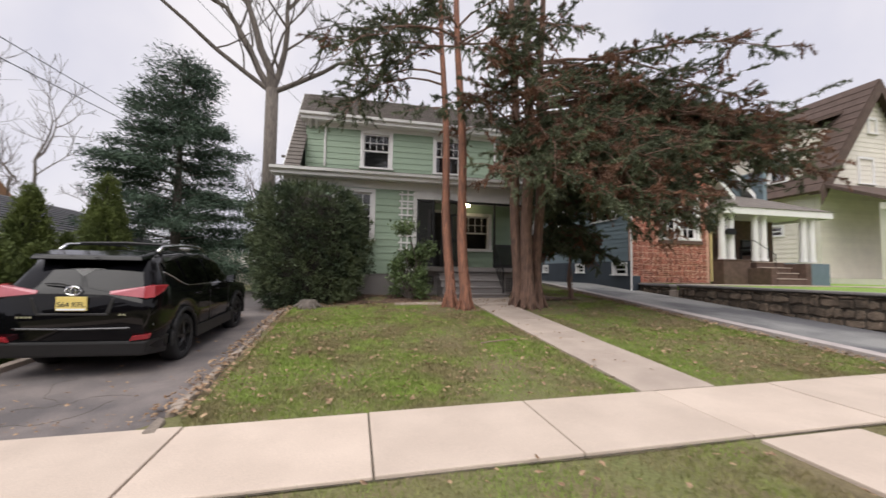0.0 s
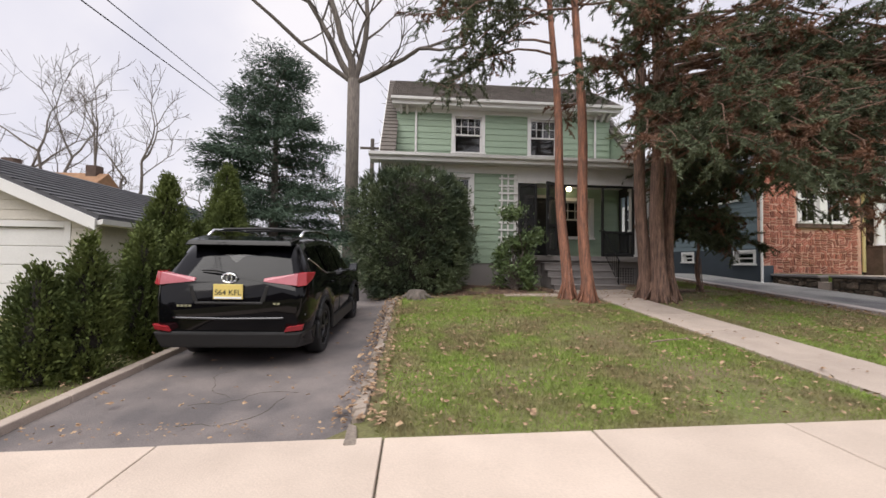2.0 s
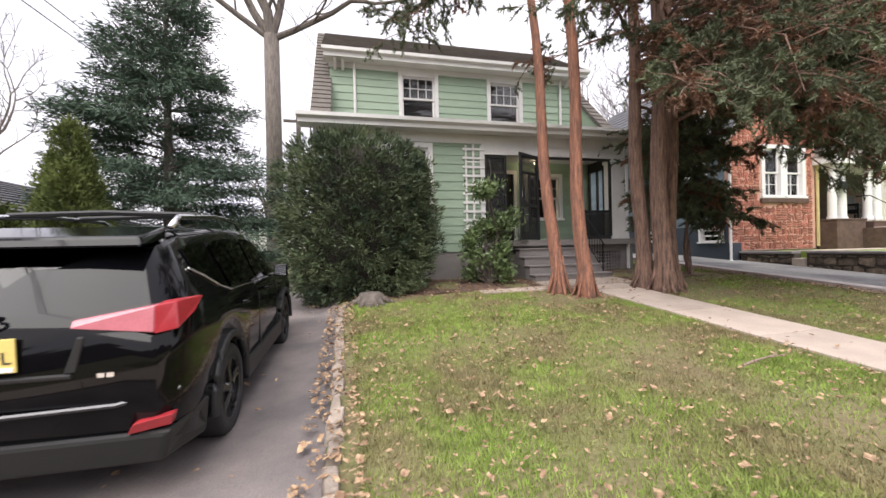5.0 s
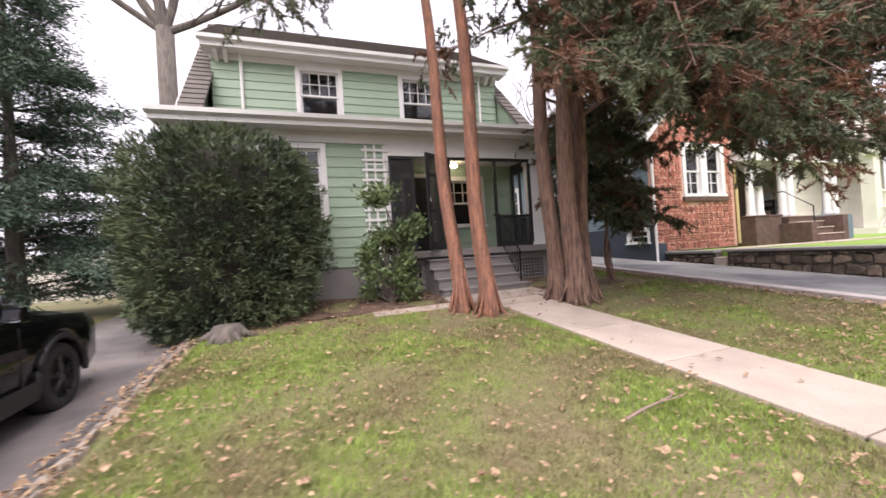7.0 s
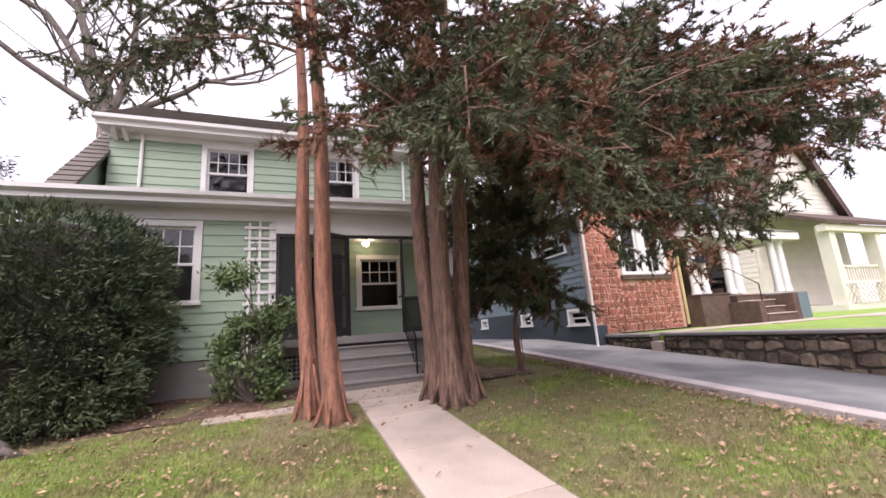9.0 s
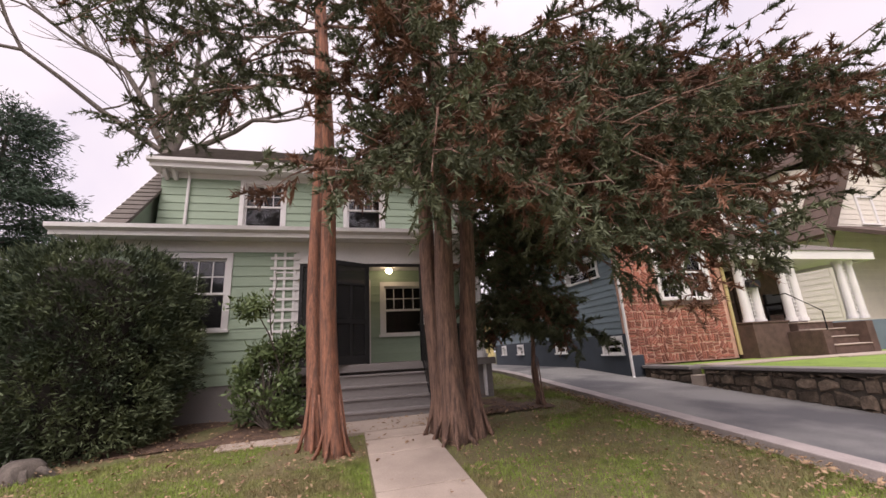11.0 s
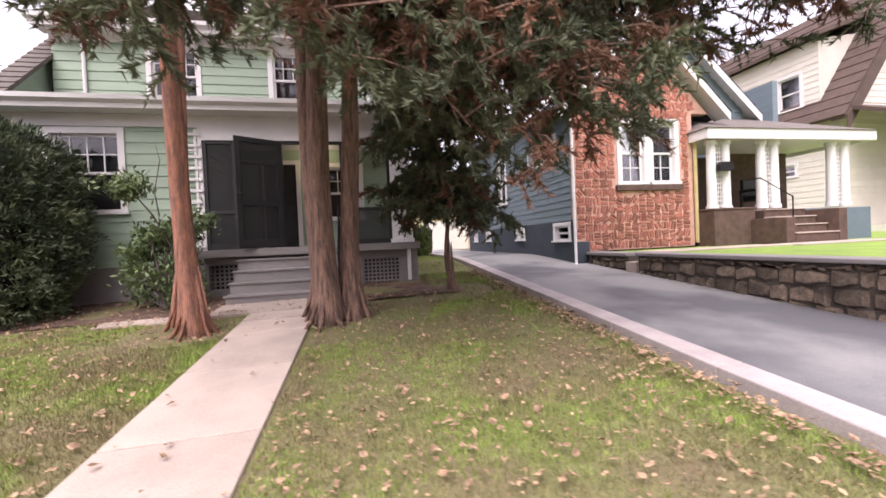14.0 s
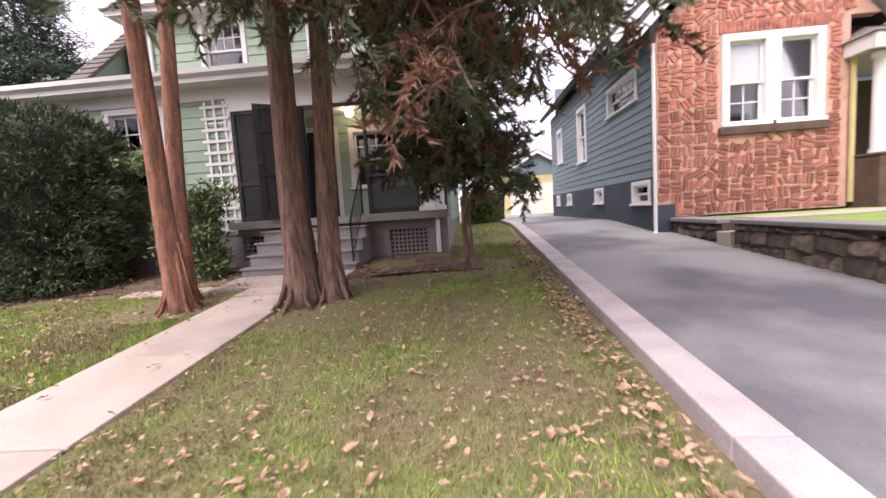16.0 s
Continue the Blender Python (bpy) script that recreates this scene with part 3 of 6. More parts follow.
for a, b, c, d in LV:
    q = MB()
    n = round((b - a) / 0.075)
    for i in range(n + 1):
        x = a + (b - a) * i / n
        q.box(x - 0.014, x + 0.014, HY - 0.125, HY - 0.115, c, d)
    n = round((d - c) / 0.075)
    for i in range(n + 1):
        z = c + (d - c) * i / n
        q.box(a, b, HY - 0.137, HY - 0.127, z - 0.014, z + 0.014)
    q.ob("lattice", M_GREY, house)
    # Black sheet set behind the lattice in place of the shade under the porch.
    boxed("crawl_shade_sheet", M_BLACK, house, a - 0.05, b + 0.05, HY + 0.3, HY + 0.32, c - 0.05, d + 0.05)
# black screen frames, front bays and the open right side
q = MB()
for x in (1.80, 2.30, 3.14, 4.28, 5.20):
    q.box(x, x + 0.06, HY - 0.01, HY + 0.05, 1.53, 3.6)
for a, b in ((1.86, 2.30), (3.20, 4.28), (4.34, 5.20)):
    q.box(a, b, HY - 0.005, HY + 0.045, 3.54, 3.6)
for a, b in ((1.86, 2.30), (4.34, 5.20)):
    q.box(a, b, HY - 0.005, HY + 0.045, 1.53, 1.64)
    q.box(a, b, HY - 0.005, HY + 0.045, 2.22, 2.28)
for y in (HY + 0.33, HY + 0.8, HY + 1.1, PB - 0.08):
    q.box(HX1 - 0.11, HX1 - 0.05, y, y + 0.06, 1.53, 3.78)
q.box(HX1 - 0.105, HX1 - 0.055, HY + 0.3, PB, 2.22, 2.28)
q.box(HX1 - 0.105, HX1 - 0.055, HY + 0.3, PB, 3.5, 3.78)
q.box(HX1 - 0.105, HX1 - 0.055, HY + 0.3, PB, 1.53, 1.64)
q.ob("screen_frame", M_BLACK, house, 0.004)
for b in ((1.86, 2.30, HY + 0.018, HY + 0.022, 1.64, 3.54), (4.34, 5.20, HY + 0.018, HY + 0.022, 1.64, 2.22), (HX1 - 0.082, HX1 - 0.078, HY + 0.3, PB, 1.53, 2.25)):
    boxed("insect_screen", M_SCREEN, house, *b)
# screen door, half open
door = new("screen_door")
door.parent = house
tagged(door, "black screen door standing half open")
q, s = MB(), MB()
for b in ((0, 0.09, 0, 0.035, 0, 2.03), (0.74, 0.83, 0, 0.035, 0, 2.03), (0.09, 0.74, 0, 0.035, 1.94, 2.03), (0.09, 0.74, 0, 0.035, 0, 0.16), (0.09, 0.74, 0, 0.035, 0.78, 0.86), (0.39, 0.44, 0, 0.035, 0.16, 0.78), (0.39, 0.44, 0.002, 0.033, 0.86, 1.55), (0.09, 0.74, 0.002, 0.033, 1.55, 1.6)):
    q.box(*b)
s.box(0.09, 0.74, 0.015, 0.019, 0.16, 1.94)
dm = pose(3.17, HY - 0.03, 1.55, 0, 0, 180 + 32)
q.ob("door_leaf", M_BLACK, door, 0.003)
s.ob("door_screen", M_SCREEN, door)
q = MB()
q.tube([(0.78, 0.06, 1.0), (0.78, 0.06, 1.12)], [0.012, 0.012], 6)
q.box(0.76, 0.8, 0.03, 0.06, 1.0, 1.02)
q.ob("handle", M_CHROME, door)
door.matrix_basis = dm
# ceiling lamp of the porch
lampo = thing("porch_lamp", "small round lit lamp on the porch ceiling", "lamp", at=(3.74, 13.1, 3.78))
bm = bmesh.new()
bmesh.ops.create_uvsphere(bm, u_segments=16, v_segments=8, radius=0.085)
for v in bm.verts:
    v.co.z = v.co.z * 0.8 - 0.1
me = bpy.data.meshes.new("globe")
bm.to_mesh(me)
bm.free()
me.materials.append(M_LAMP)
new("globe", me).parent = lampo
q = MB()
q.tube([(0, 0, 0), (0, 0, -0.045)], [0.07, 0.06], 14)
q.ob("lamp_base", M_WHITE, lampo)
# steps
stairs = thing("porch_steps", "five grey painted wooden steps up to the porch", "steps", kind="structure")
for i in range(4):
    y0, z1 = 10.72 + 0.26 * i, 0.60 + 0.187 * (i + 1)
    boxed("riser", M_GREY, stairs, 2.44, 4.30, y0 + 0.03, y0 + 0.06, 0.5, z1 - 0.035)
    boxed("tread", M_GREY, stairs, 2.41, 4.33, y0, y0 + 0.30, z1 - 0.033, z1, bevel=0.008)
q = MB()
for x in (2.44, 4.26):
    q.prism([(10.78, 0.5), (HY - 0.17, 0.5), (HY - 0.17, 1.30), (11.55, 1.30), (11.55, 1.1), (11.28, 1.1), (11.28, 0.92), (11.03, 0.92), (11.03, 0.73), (10.78, 0.73)], "x", x, x + 0.04)
q.ob("stringer", M_GREY, stairs)
rail = thing("handrail", "black wrought-iron handrail beside the porch steps", "handrail")
q = MB()
a, b = Vector((4.22, 10.95, 1.45)), Vector((4.22, 11.75, 2.28))
q.tube([a + Vector((0, -0.06, -0.06)), a, b, (4.22, 12.0, 2.28)], [0.018] * 4, 6)
q.tube([a - Vector((0, 0, 0.62)), b - Vector((0, 0, 0.62))], [0.01] * 2, 6)
q.tube([(4.22, 10.95, 0.79), a], [0.016] * 2, 6)
q.tube([(4.22, 11.75, 1.53), b], [0.016] * 2, 6)
for i in range(1, 8):
    p = a.lerp(b, i / 8)
    q.tube([p, p - Vector((0, 0, 0.62))], [0.007] * 2, 5)
q.ob("rail_bars", M_IRON, rail)
# trellis
trel = thing("trellis", "white wooden trellis fixed to the green siding", "trellis")
for x in (1.33, 1.51, 1.70):
    boxed("lath", M_WHITE, trel, x - 0.024, x + 0.024, HY - 0.055, HY - 0.04, 1.34, 3.80 + (0.14 if x == 1.51 else 0), bevel=0.002)
for i in range(12):
    boxed("lath", M_WHITE, trel, 1.24, 1.79, HY - 0.07, HY - 0.056, 1.38 + 0.209 * i, 1.432 + 0.209 * i, bevel=0.002)
for z in (1.9, 3.4):
    boxed("batten", M_WHITE, trel, 1.30, 1.74, HY - 0.041, HY - 0.018, z, z + 0.03)

# ---- brick house next door ----
bh = thing("brick_house", "small brick-fronted house with blue siding and white gable trim", "house")
BX0, BX1, BY, BZ = 9.72, 13.05, 12.5, 1.12
BW = (10.86, 12.62, 2.66, 4.34)
q = MB()
for a, b, c, d in split_rects(BX0, BX1, BZ, 4.5, [BW]):
    q.box(a, b, BY, BY + 0.2, c, d)
brick_wall = q.ob("brick_wall", M_MORTAR, bh)
q = MB()
q.prism([(BX0, 4.5), (BX1 + 0.5, 4.5), (11.55, 6.55)], "y", BY, BY + 0.2)
brick_gable = q.ob("gable_wall", M_MORTAR, bh)
# two windows side by side under one white frame
sash_window(bh, 10.86, 11.74, 2.70, 4.34, BY, 2, 2, blind=0.52, lower_bars=1, casing=0.13)
sash_window(bh, 11.74, 12.62, 2.70, 4.34, BY, 2, 2, blind=0.52, lower_bars=1, casing=0.13)
boxed("brick_sill", M_BRSTONE, bh, 10.8, 12.68, BY - 0.09, BY + 0.02, 2.56, 2.69, bevel=0.01)
# side wall with navy foundation and small cellar windows
SW = [(13.3, 15.1, 3.5, 4.2), (16.95, 17.9, 2.7, 4.4), (20.0, 20.8, 3.0, 4.3)]
CW = [(12.72, 13.6, 1.36, 1.86), (15.5, 16.2, 1.42, 1.86), (18.8, 19.4, 1.42, 1.84), (20.6, 21.1, 1.42, 1.84)]
clapboard(bh, M_BLUE, "y", BY + 0.2, 22.0, 1.9, 5.0, BX0, 0.17, SW, out=-1)
for a, b, c, d in SW[1:]:
    sash_window(bh, a, b, c, d, BX0, 1, 1, axis="y", out=-1, casing=0.12)
sash_window(bh, *SW[0], BX0, 5, 1, axis="y", out=-1, casing=0.09)
q = MB()
for a, b, c, d in split_rects(BY + 0.1, 22.0, 0.5, 1.9, CW):
    q.box(BX0 - 0.03, BX0 + 0.2, a, b, c, d)
q.ob("foundation", M_NAVY, bh)
for a, b, c, d in CW:
    sash_window(bh, a, b, c, d, BX0 - 0.02, 1, 1, axis="y", out=-1, casing=0.08)
boxed("foundation", M_NAVY, bh, BX0 - 0.03, BX0 + 0.30, BY - 0.05, BY + 0.098, 0.5, 1.36, bevel=0.01)
q = MB()
q.box(BX0 + 0.2, 18.0, 21.8, 22.0, 0.5, 6.2)
q.box(17.8, 18.0, BY + 1.7, 21.8, 0.5, 6.2)
q.ob("wall", M_BLUE, bh)
# roof of the brick front: two slopes with white rakes


def gable_roof(parent, x0, xm, x1, y0, y1, ze, zr, mat_, rake=0.16, trim=None):
    for a in (x0, x1):
        s = 1 if a > xm else -1
        q = MB()
        L = math.hypot(a - xm, zr - ze)
        up = ((zr - ze) / L * 0.1 * s, abs(a - xm) / L * 0.1)
        q.prism([(a, ze), (xm, zr), (xm, zr + 0.12), (a + up[0], ze + up[1])], "y", y0, y1)
        n = 14
        for i in range(n):
            f0, f1 = i / n, (i + 1) / n
            p0 = (a + (xm - a) * f0 + up[0], ze + (zr - ze) * f0 + up[1])
            p1 = (a + (xm - a) * f1 + up[0], ze + (zr - ze) * f1 + up[1])
            q.prism([(p0[0], p0[1]), (p0[0] + up[0] * 0.3, p0[1] + up[1] * 0.3), (p1[0], p1[1] + 0.005)], "y", y0 - 0.01, y1 + 0.01)
        q.ob("roof", mat_, parent)
        q = MB()
        q.prism([(a, ze - rake), (xm, zr - rake), (xm, zr + 0.04), (a, ze + 0.04)], "y", y0 - 0.05, y0 - 0.012)
        q.prism([(a, ze - 0.06), (xm, zr - 0.06), (xm, zr - 0.002), (a, ze - 0.002)], "y", y0 - 0.012, y0 + 0.45)
        q.ob("rake_board", trim or M_WHITE, parent)


gable_roof(bh, 9.25, 11.55, 13.95, BY - 0.25, 15.0, 4.42, 6.75, M_SLATE)
# taller blue body behind
q = MB()
q.prism([(BX0, 4.9), (16.6, 4.9), (16.6, 5.2), (13.15, 8.3), (BX0, 5.2)], "y", 14.2, 14.4)
q.ob("wall", M_BLUE, bh)
q = MB()
for i in range(15):
    z = 4.95 + i * 0.2
    h = min(3.4, (8.2 - z) / 0.9)
    q.prism([(14.198, z), (14.17, z), (14.185, z + 0.2), (14.198, z + 0.2)], "x", max(BX0, 13.15 - h), min(16.6, 13.15 + h))
q.ob("siding", M_BLUE, bh)
gable_roof(bh, BX0 - 0.35, 13.15, 16.95, 13.9, 22.2, 4.95, 8.4, M_SLATE, 0.2)
q = MB()
q.tube([(BX0 - 0.06, BY - 0.02, 0.84), (BX0 - 0.06, BY - 0.02, 4.3)], [0.035] * 2, 8)
q.tube([(BX0 - 0.06, BY - 0.02, 0.84), (BX0 - 0.1, BY - 0.1, 0.80)], [0.04] * 2, 8)
q.ob("downspout", M_WHITE, bh)
q = MB()
q.tube([(BX1 + 0.02, BY - 0.06, 1.2), (BX1 + 0.02, BY - 0.06, 3.85)], [0.045] * 2, 8)
tagged(q.ob("downspout", M_YELLOW, bh), "yellow painted downspout")
# portico
q = MB()
q.box(12.95, 18.3, 11.95, 14.2, 3.82, 3.88)
q.box(12.93, 18.32, 11.9, 11.98, 3.72, 3.98)
q.box(12.93, 13.02, 11.98, BY - 0.01, 3.74, 3.98)
q.box(18.22, 18.32, 11.98, 14.2, 3.72, 3.98)
q.ob("porch_beam", M_WHITE, bh, 0.01)
q = MB()
q.v = [(12.88, 11.86, 3.98), (18.36, 11.86, 3.98), (18.36, 14.2, 3.98), (12.88, 14.2, 3.98), (14.4, 14.2, 4.95), (16.9, 14.2, 4.95)]
q.f = [(0, 1, 5, 4), (1, 2, 5), (0, 4, 3), (3, 4, 5, 2), (0, 3, 2, 1)]
q.m = [0] * 5
q.ob("porch_roof", M_ROOF, bh)
for x in (13.2, 13.62, 14.72, 15.14, 17.05, 17.5):
    q = MB()
    q.tube([(x + 0.1, 12.2, 2.0), (x + 0.1, 12.2, 2.1), (x + 0.1, 12.2, 2.101), (x + 0.1, 12.2, 3.62), (x + 0.1, 12.2, 3.621), (x + 0.1, 12.2, 3.72)], [0.14, 0.14, 0.115, 0.10, 0.13, 0.14], 14)
    q.ob("column", M_WHITE, bh, smooth=False)
for x in (13.4, 14.92, 17.27):
    q = MB()
    for i in range(14):
        q.box(x + 0.02, x + 0.2, 12.19, 12.205, 2.1 + i * 0.11, 2.125 + i * 0.11)
    for i in range(3):
        q.box(x + 0.04 + i * 0.06, x + 0.06 + i * 0.06, 12.206, 12.22, 2.05, 3.7)
    q.ob("column_lattice", M_WHITE, bh)
for b in ((13.1, 14.32, 11.95, 12.5, 0.9, 1.98), (14.18, 14.42, 11.1, 11.95, 0.9, 1.72), (15.72, 15.98, 11.1, 12.5, 0.9, 1.9), (13.08, 14.36, 11.93, 12.5, 1.98, 2.03)):
    boxed("porch_pier", M_BRSTONE, bh, *b, bevel=0.015)
q = MB()
for i in range(4):
    q.box(14.43, 15.71, 11.1 + i * 0.24, 12.6, 0.9 if i == 0 else 1.13 + i * 0.2, 1.13 + (i + 1) * 0.2)
q.ob("front_step", M_BRSTONE, bh, 0.01)
q = MB()
for i in range(4):
    q.box(14.43, 15.71, 11.07 + i * 0.24, 11.36 + i * 0.24, 1.33 + i * 0.2, 1.36 + i * 0.2)
q.ob("step_slab", M_PATH, bh, 0.01)
boxed("porch_base", M_BLUEBASE, bh, 15.99, 18.2, 12.0, 14.2, 0.8, 1.95, bevel=0.01)
boxed("porch_floor", M_PATH, bh, 13.1, 18.2, 12.52, 14.2, 1.85, 1.96)
q = MB()
q.box(13.1, 14.35, 14.0, 14.2, 1.96, 3.82)
q.box(15.2, 18.0, 14.0, 14.2, 1.96, 3.82)
q.ob("porch_wall", M_BRSTONE, bh)
boxed("front_door", M_BROWN, bh, 14.4, 15.15, 14.02, 14.1, 1.96, 3.7, bevel=0.01)
q = MB()
q.tube([(14.5, 11.2, 1.36), (14.5, 11.2, 2.2), (14.5, 11.95, 2.75), (14.5, 12.3, 2.75)], [0.018] * 4, 6)
q.ob("porch_rail", M_IRON, bh)
mb_ = thing("mailbox", "black metal mailbox on a porch column", "mailbox", at=(13.52, 12.02, 2.95))
q = MB()
q.prism([(-0.2, 0), (0.2, 0), (0.2, 0.14), (0.12, 0.22), (-0.12, 0.22), (-0.2, 0.14)], "y", -0.06, 0.06)
q.ob("mailbox_body", M_IRON, mb_, 0.01)
ch = thing("porch_chair", "dark cushioned armchair on the neighbour's porch", "chair", at=(15.75, 13.0, 1.96))
boxed("seat", M_CLAD, ch, -0.32, 0.32, -0.3, 0.3, 0.3, 0.45, bevel=0.03)
boxed("backrest", M_CLAD, ch, -0.32, 0.32, 0.22, 0.34, 0.45, 0.95, bevel=0.04)
for s in (-1, 1):
    boxed("arm", M_CLAD, ch, s * 0.36 - 0.05, s * 0.36 + 0.05, -0.3, 0.3, 0.56, 0.64, bevel=0.02)
    for y in (-0.25, 0.25):
        boxed("leg", M_CLAD, ch, s * 0.36 - 0.03, s * 0.36 + 0.03, y - 0.03, y + 0.03, 0, 0.56)
# raised lawn, its walk, and the stone retaining wall
q = MB()
q.box(10.22, 40.0, 2.0, 12.2, 0.0, 1.10)
q.box(13.1, 40.0, 12.2, 20.0, 0.0, 1.09)
tagged(q.ob("terrace", M_TURF), "raised green lawn behind a stone wall", "lawn", kind="structure")
q = MB()
q.box(10.3, 13.6, 10.55, 11.25, 1.10, 1.125)
q.box(13.6, 16.4, 10.35, 11.08, 1.10, 1.128)
q.box(16.4, 19.5, 8.2, 10.9, 1.10, 1.125)
tagged(q.ob("terrace_walk", M_PATH, None, 0.006), "pale concrete walk across the raised lawn", "path", kind="structure")
retain = thing("retaining_wall", "dark fieldstone retaining wall with a flat capstone", "wall", kind="structure")
boxed("wall_core", M_ROCKJ, retain, 9.98, 10.24, 3.9, 10.7, 0.0, 1.06)
boxed("wall_core", M_ROCKJ, retain, 9.98, 10.24, 11.0, BY - 0.06, 0.0, 1.04)
boxed("step", M_PATH, retain, 9.9, 10.3, 10.7, 11.0, 0.55, 0.93, bevel=0.01)
boxed("cap", M_FOUND, retain, 9.9, 10.3, 3.85, 10.7, 1.06, 1.12, bevel=0.015)
boxed("cap", M_FOUND, retain, 9.9, 10.3, 11.0, BY - 0.06, 1.04, 1.11, bevel=0.015)

# ---- cream house beyond ----
cr_ = thing("cream_house", "tall cream clapboard house with brown gable roof and porch", "house")
CX0, CX1, CY, CM = 20.0, 26.6, 13.5, 23.3
clapboard(cr_, M_CREAM, "x", CX0, CX1, 1.0, 5.7, CY, 0.22, [])
CS = [(14.75, 15.75, 5.95, 7.35), (15.0, 16.4, 3.35, 3.95)]
clapboard(cr_, M_CREAM, "y", CY + 0.15, 24.0, 1.0, 5.9, CX0, 0.22, CS[1:], out=-1)
clapboard(cr_, M_CREAM, "y", 14.2, 23.8, 5.9, 8.3, CX0, 0.22, CS[:1], out=-1)
for w in CS:
    sash_window(cr_, *w, CX0, 1, 1, axis="y", out=-1)
q = MB()
q.prism([(CX0, 5.7), (CX1, 5.7), (CM, 10.3)], "y", CY, CY + 0.15)
q.box(CX1 - 0.15, CX1, CY + 0.15, 24.0, 1.0, 5.7)
q.box(CX0, CX1, 23.85, 24.0, 1.0, 5.7)
q.prism([(CX0 + 0.15, 5.9), (CX0 + 0.15, 8.3), (22.0, 8.6), (22.0, 5.9)], "y", 14.2, 14.34)
q.ob("wall", M_CREAM, cr_)
q = MB()
for i in range(20):
    z = 5.72 + i * 0.22
    h = (10.2 - z) * 0.717
    q.prism([(CY - 0.002, z), (CY - 0.026, z), (CY - 0.01, z + 0.22), (CY - 0.002, z + 0.22)], "x", CM - h, CM + h)
q.ob("siding", M_CREAM, cr_)
gable_roof(cr_, CX0 - 0.5, CM, CX1 + 0.5, CY - 0.4, 24.4, 5.1, 10.5, M_BROWN, 0.55, M_BROWN)
q = MB()
q.prism([(CX0 - 0.4, 8.25), (22.6, 9.3), (22.6, 9.42), (CX0 - 0.4, 8.4)], "y", 13.9, 24.2)
q.ob("dormer_roof", M_BROWN, cr_)
sash_window(cr_, 22.3, 23.3, 5.7, 7.0, CY - 0.03, 1, 1)
sash_window(cr_, 23.0, 23.6, 8.1, 8.9, CY - 0.03, 1, 1)
q = MB()
q.prism([(10.9, 4.35), (CY - 0.03, 5.5), (CY - 0.03, 5.64), (10.9, 4.5)], "x", CX0 - 0.3, CX1 + 0.6)
q.ob("porch_roof", M_BROWN, cr_)
q = MB()
for x in (20.3, 23.4, 26.3):
    q.box(x - 0.2, x + 0.2, 11.1, 11.5, 1.05, 4.36)
q.box(19.9, 26.9, 11.0, CY - 0.03, 1.05, 1.4)
q.box(20.5, 26.1, 11.25, 11.35, 2.15, 2.23)
q.box(20.5, 26.1, 11.25, 11.35, 2.75, 2.84)
q.box(19.8, 27.0, 11.0, 11.3, 4.1, 4.36)
for i in range(31):
    q.box(20.55 + i * 0.18, 20.61 + i * 0.18, 11.27, 11.33, 2.23, 2.75)
q.ob("porch_frame", M_CREAM, cr_)
q = MB()
for i in range(24):
    a = 19.9 + i * 0.27
    q.hexa([(a, 10.94, 1.42), (a + 0.05, 10.94, 1.42), (a + 0.05, 10.96, 1.42), (a, 10.96, 1.42), (a + 0.7, 10.94, 2.12), (a + 0.75, 10.94, 2.12), (a + 0.75, 10.96, 2.12), (a + 0.7, 10.96, 2.12)])
    q.hexa([(a + 0.7, 10.90, 1.42), (a + 0.75, 10.90, 1.42), (a + 0.75, 10.92, 1.42), (a + 0.7, 10.92, 1.42), (a, 10.90, 2.12), (a + 0.05, 10.90, 2.12), (a + 0.05, 10.92, 2.12), (a, 10.92, 2.12)])
tagged(q.ob("porch_lattice", M_CREAM, cr_), kind="stuff")
cr_.matrix_basis = Matrix.Translation((0, 0, 1.38)) @ Matrix.Diagonal((1.4, 1.4, 1.4, 1)) @ Matrix.Translation((0, 0, -1.38))
# ---- garages and far houses ----
ga = thing("garage", "low pale clapboard garage with a white door and dark shingle roof", "garage")
GX0, GX1, GY, GE = -13.0, -7.36, 9.1, 2.0
GD = (-12.0, -7.85, 0.0, 1.86)
clapboard(ga, M_GARWHITE, "x", GX0, GX1, 0.1, 2.0, GY, 0.19, [GD])
clapboard(ga, M_GARWHITE, "y", GY + 0.15, 17.0, 0.1, 2.0, GX1, 0.19, [], out=1)
q = MB()
q.box(GX0, GX1, 16.86, 17.0, 0.1, 2.0)
q.box(GX0, GX0 + 0.14, GY + 0.15, 16.86, 0.1, 2.0)
q.ob("wall", M_GARWHITE, ga)
gm = (GX0 + GX1) / 2
q = MB()
q.prism([(GX0, 2.0), (GX1, 2.0), (gm, 3.1)], "y", GY, GY + 0.14)
for i in range(5):
    z = 2.0 + i * 0.19
    h = (3.05 - z) / 1.1 * (GX1 - gm)
    q.prism([(GY - 0.002, z), (GY - 0.024, z), (GY - 0.008, z + 0.19), (GY - 0.002, z + 0.19)], "x", gm - h, gm + h)
q.ob("gable", M_GARWHITE, ga)
gable_roof(ga, GX0 - 0.35, gm, GX1 + 0.3, GY - 0.3, 17.3, 1.98, 3.3, M_SLATE, 0.18)
q = MB()
q.box(GD[0] - 0.12, GD[0], GY - 0.03, GY + 0.1, 0, 1.98)
q.box(GD[1], GD[1] + 0.12, GY - 0.03, GY + 0.1, 0, 1.98)
q.box(GD[0], GD[1], GY - 0.03, GY + 0.1, 1.86, 1.98)
q.ob("door_frame", M_WHITE, ga, 0.005)
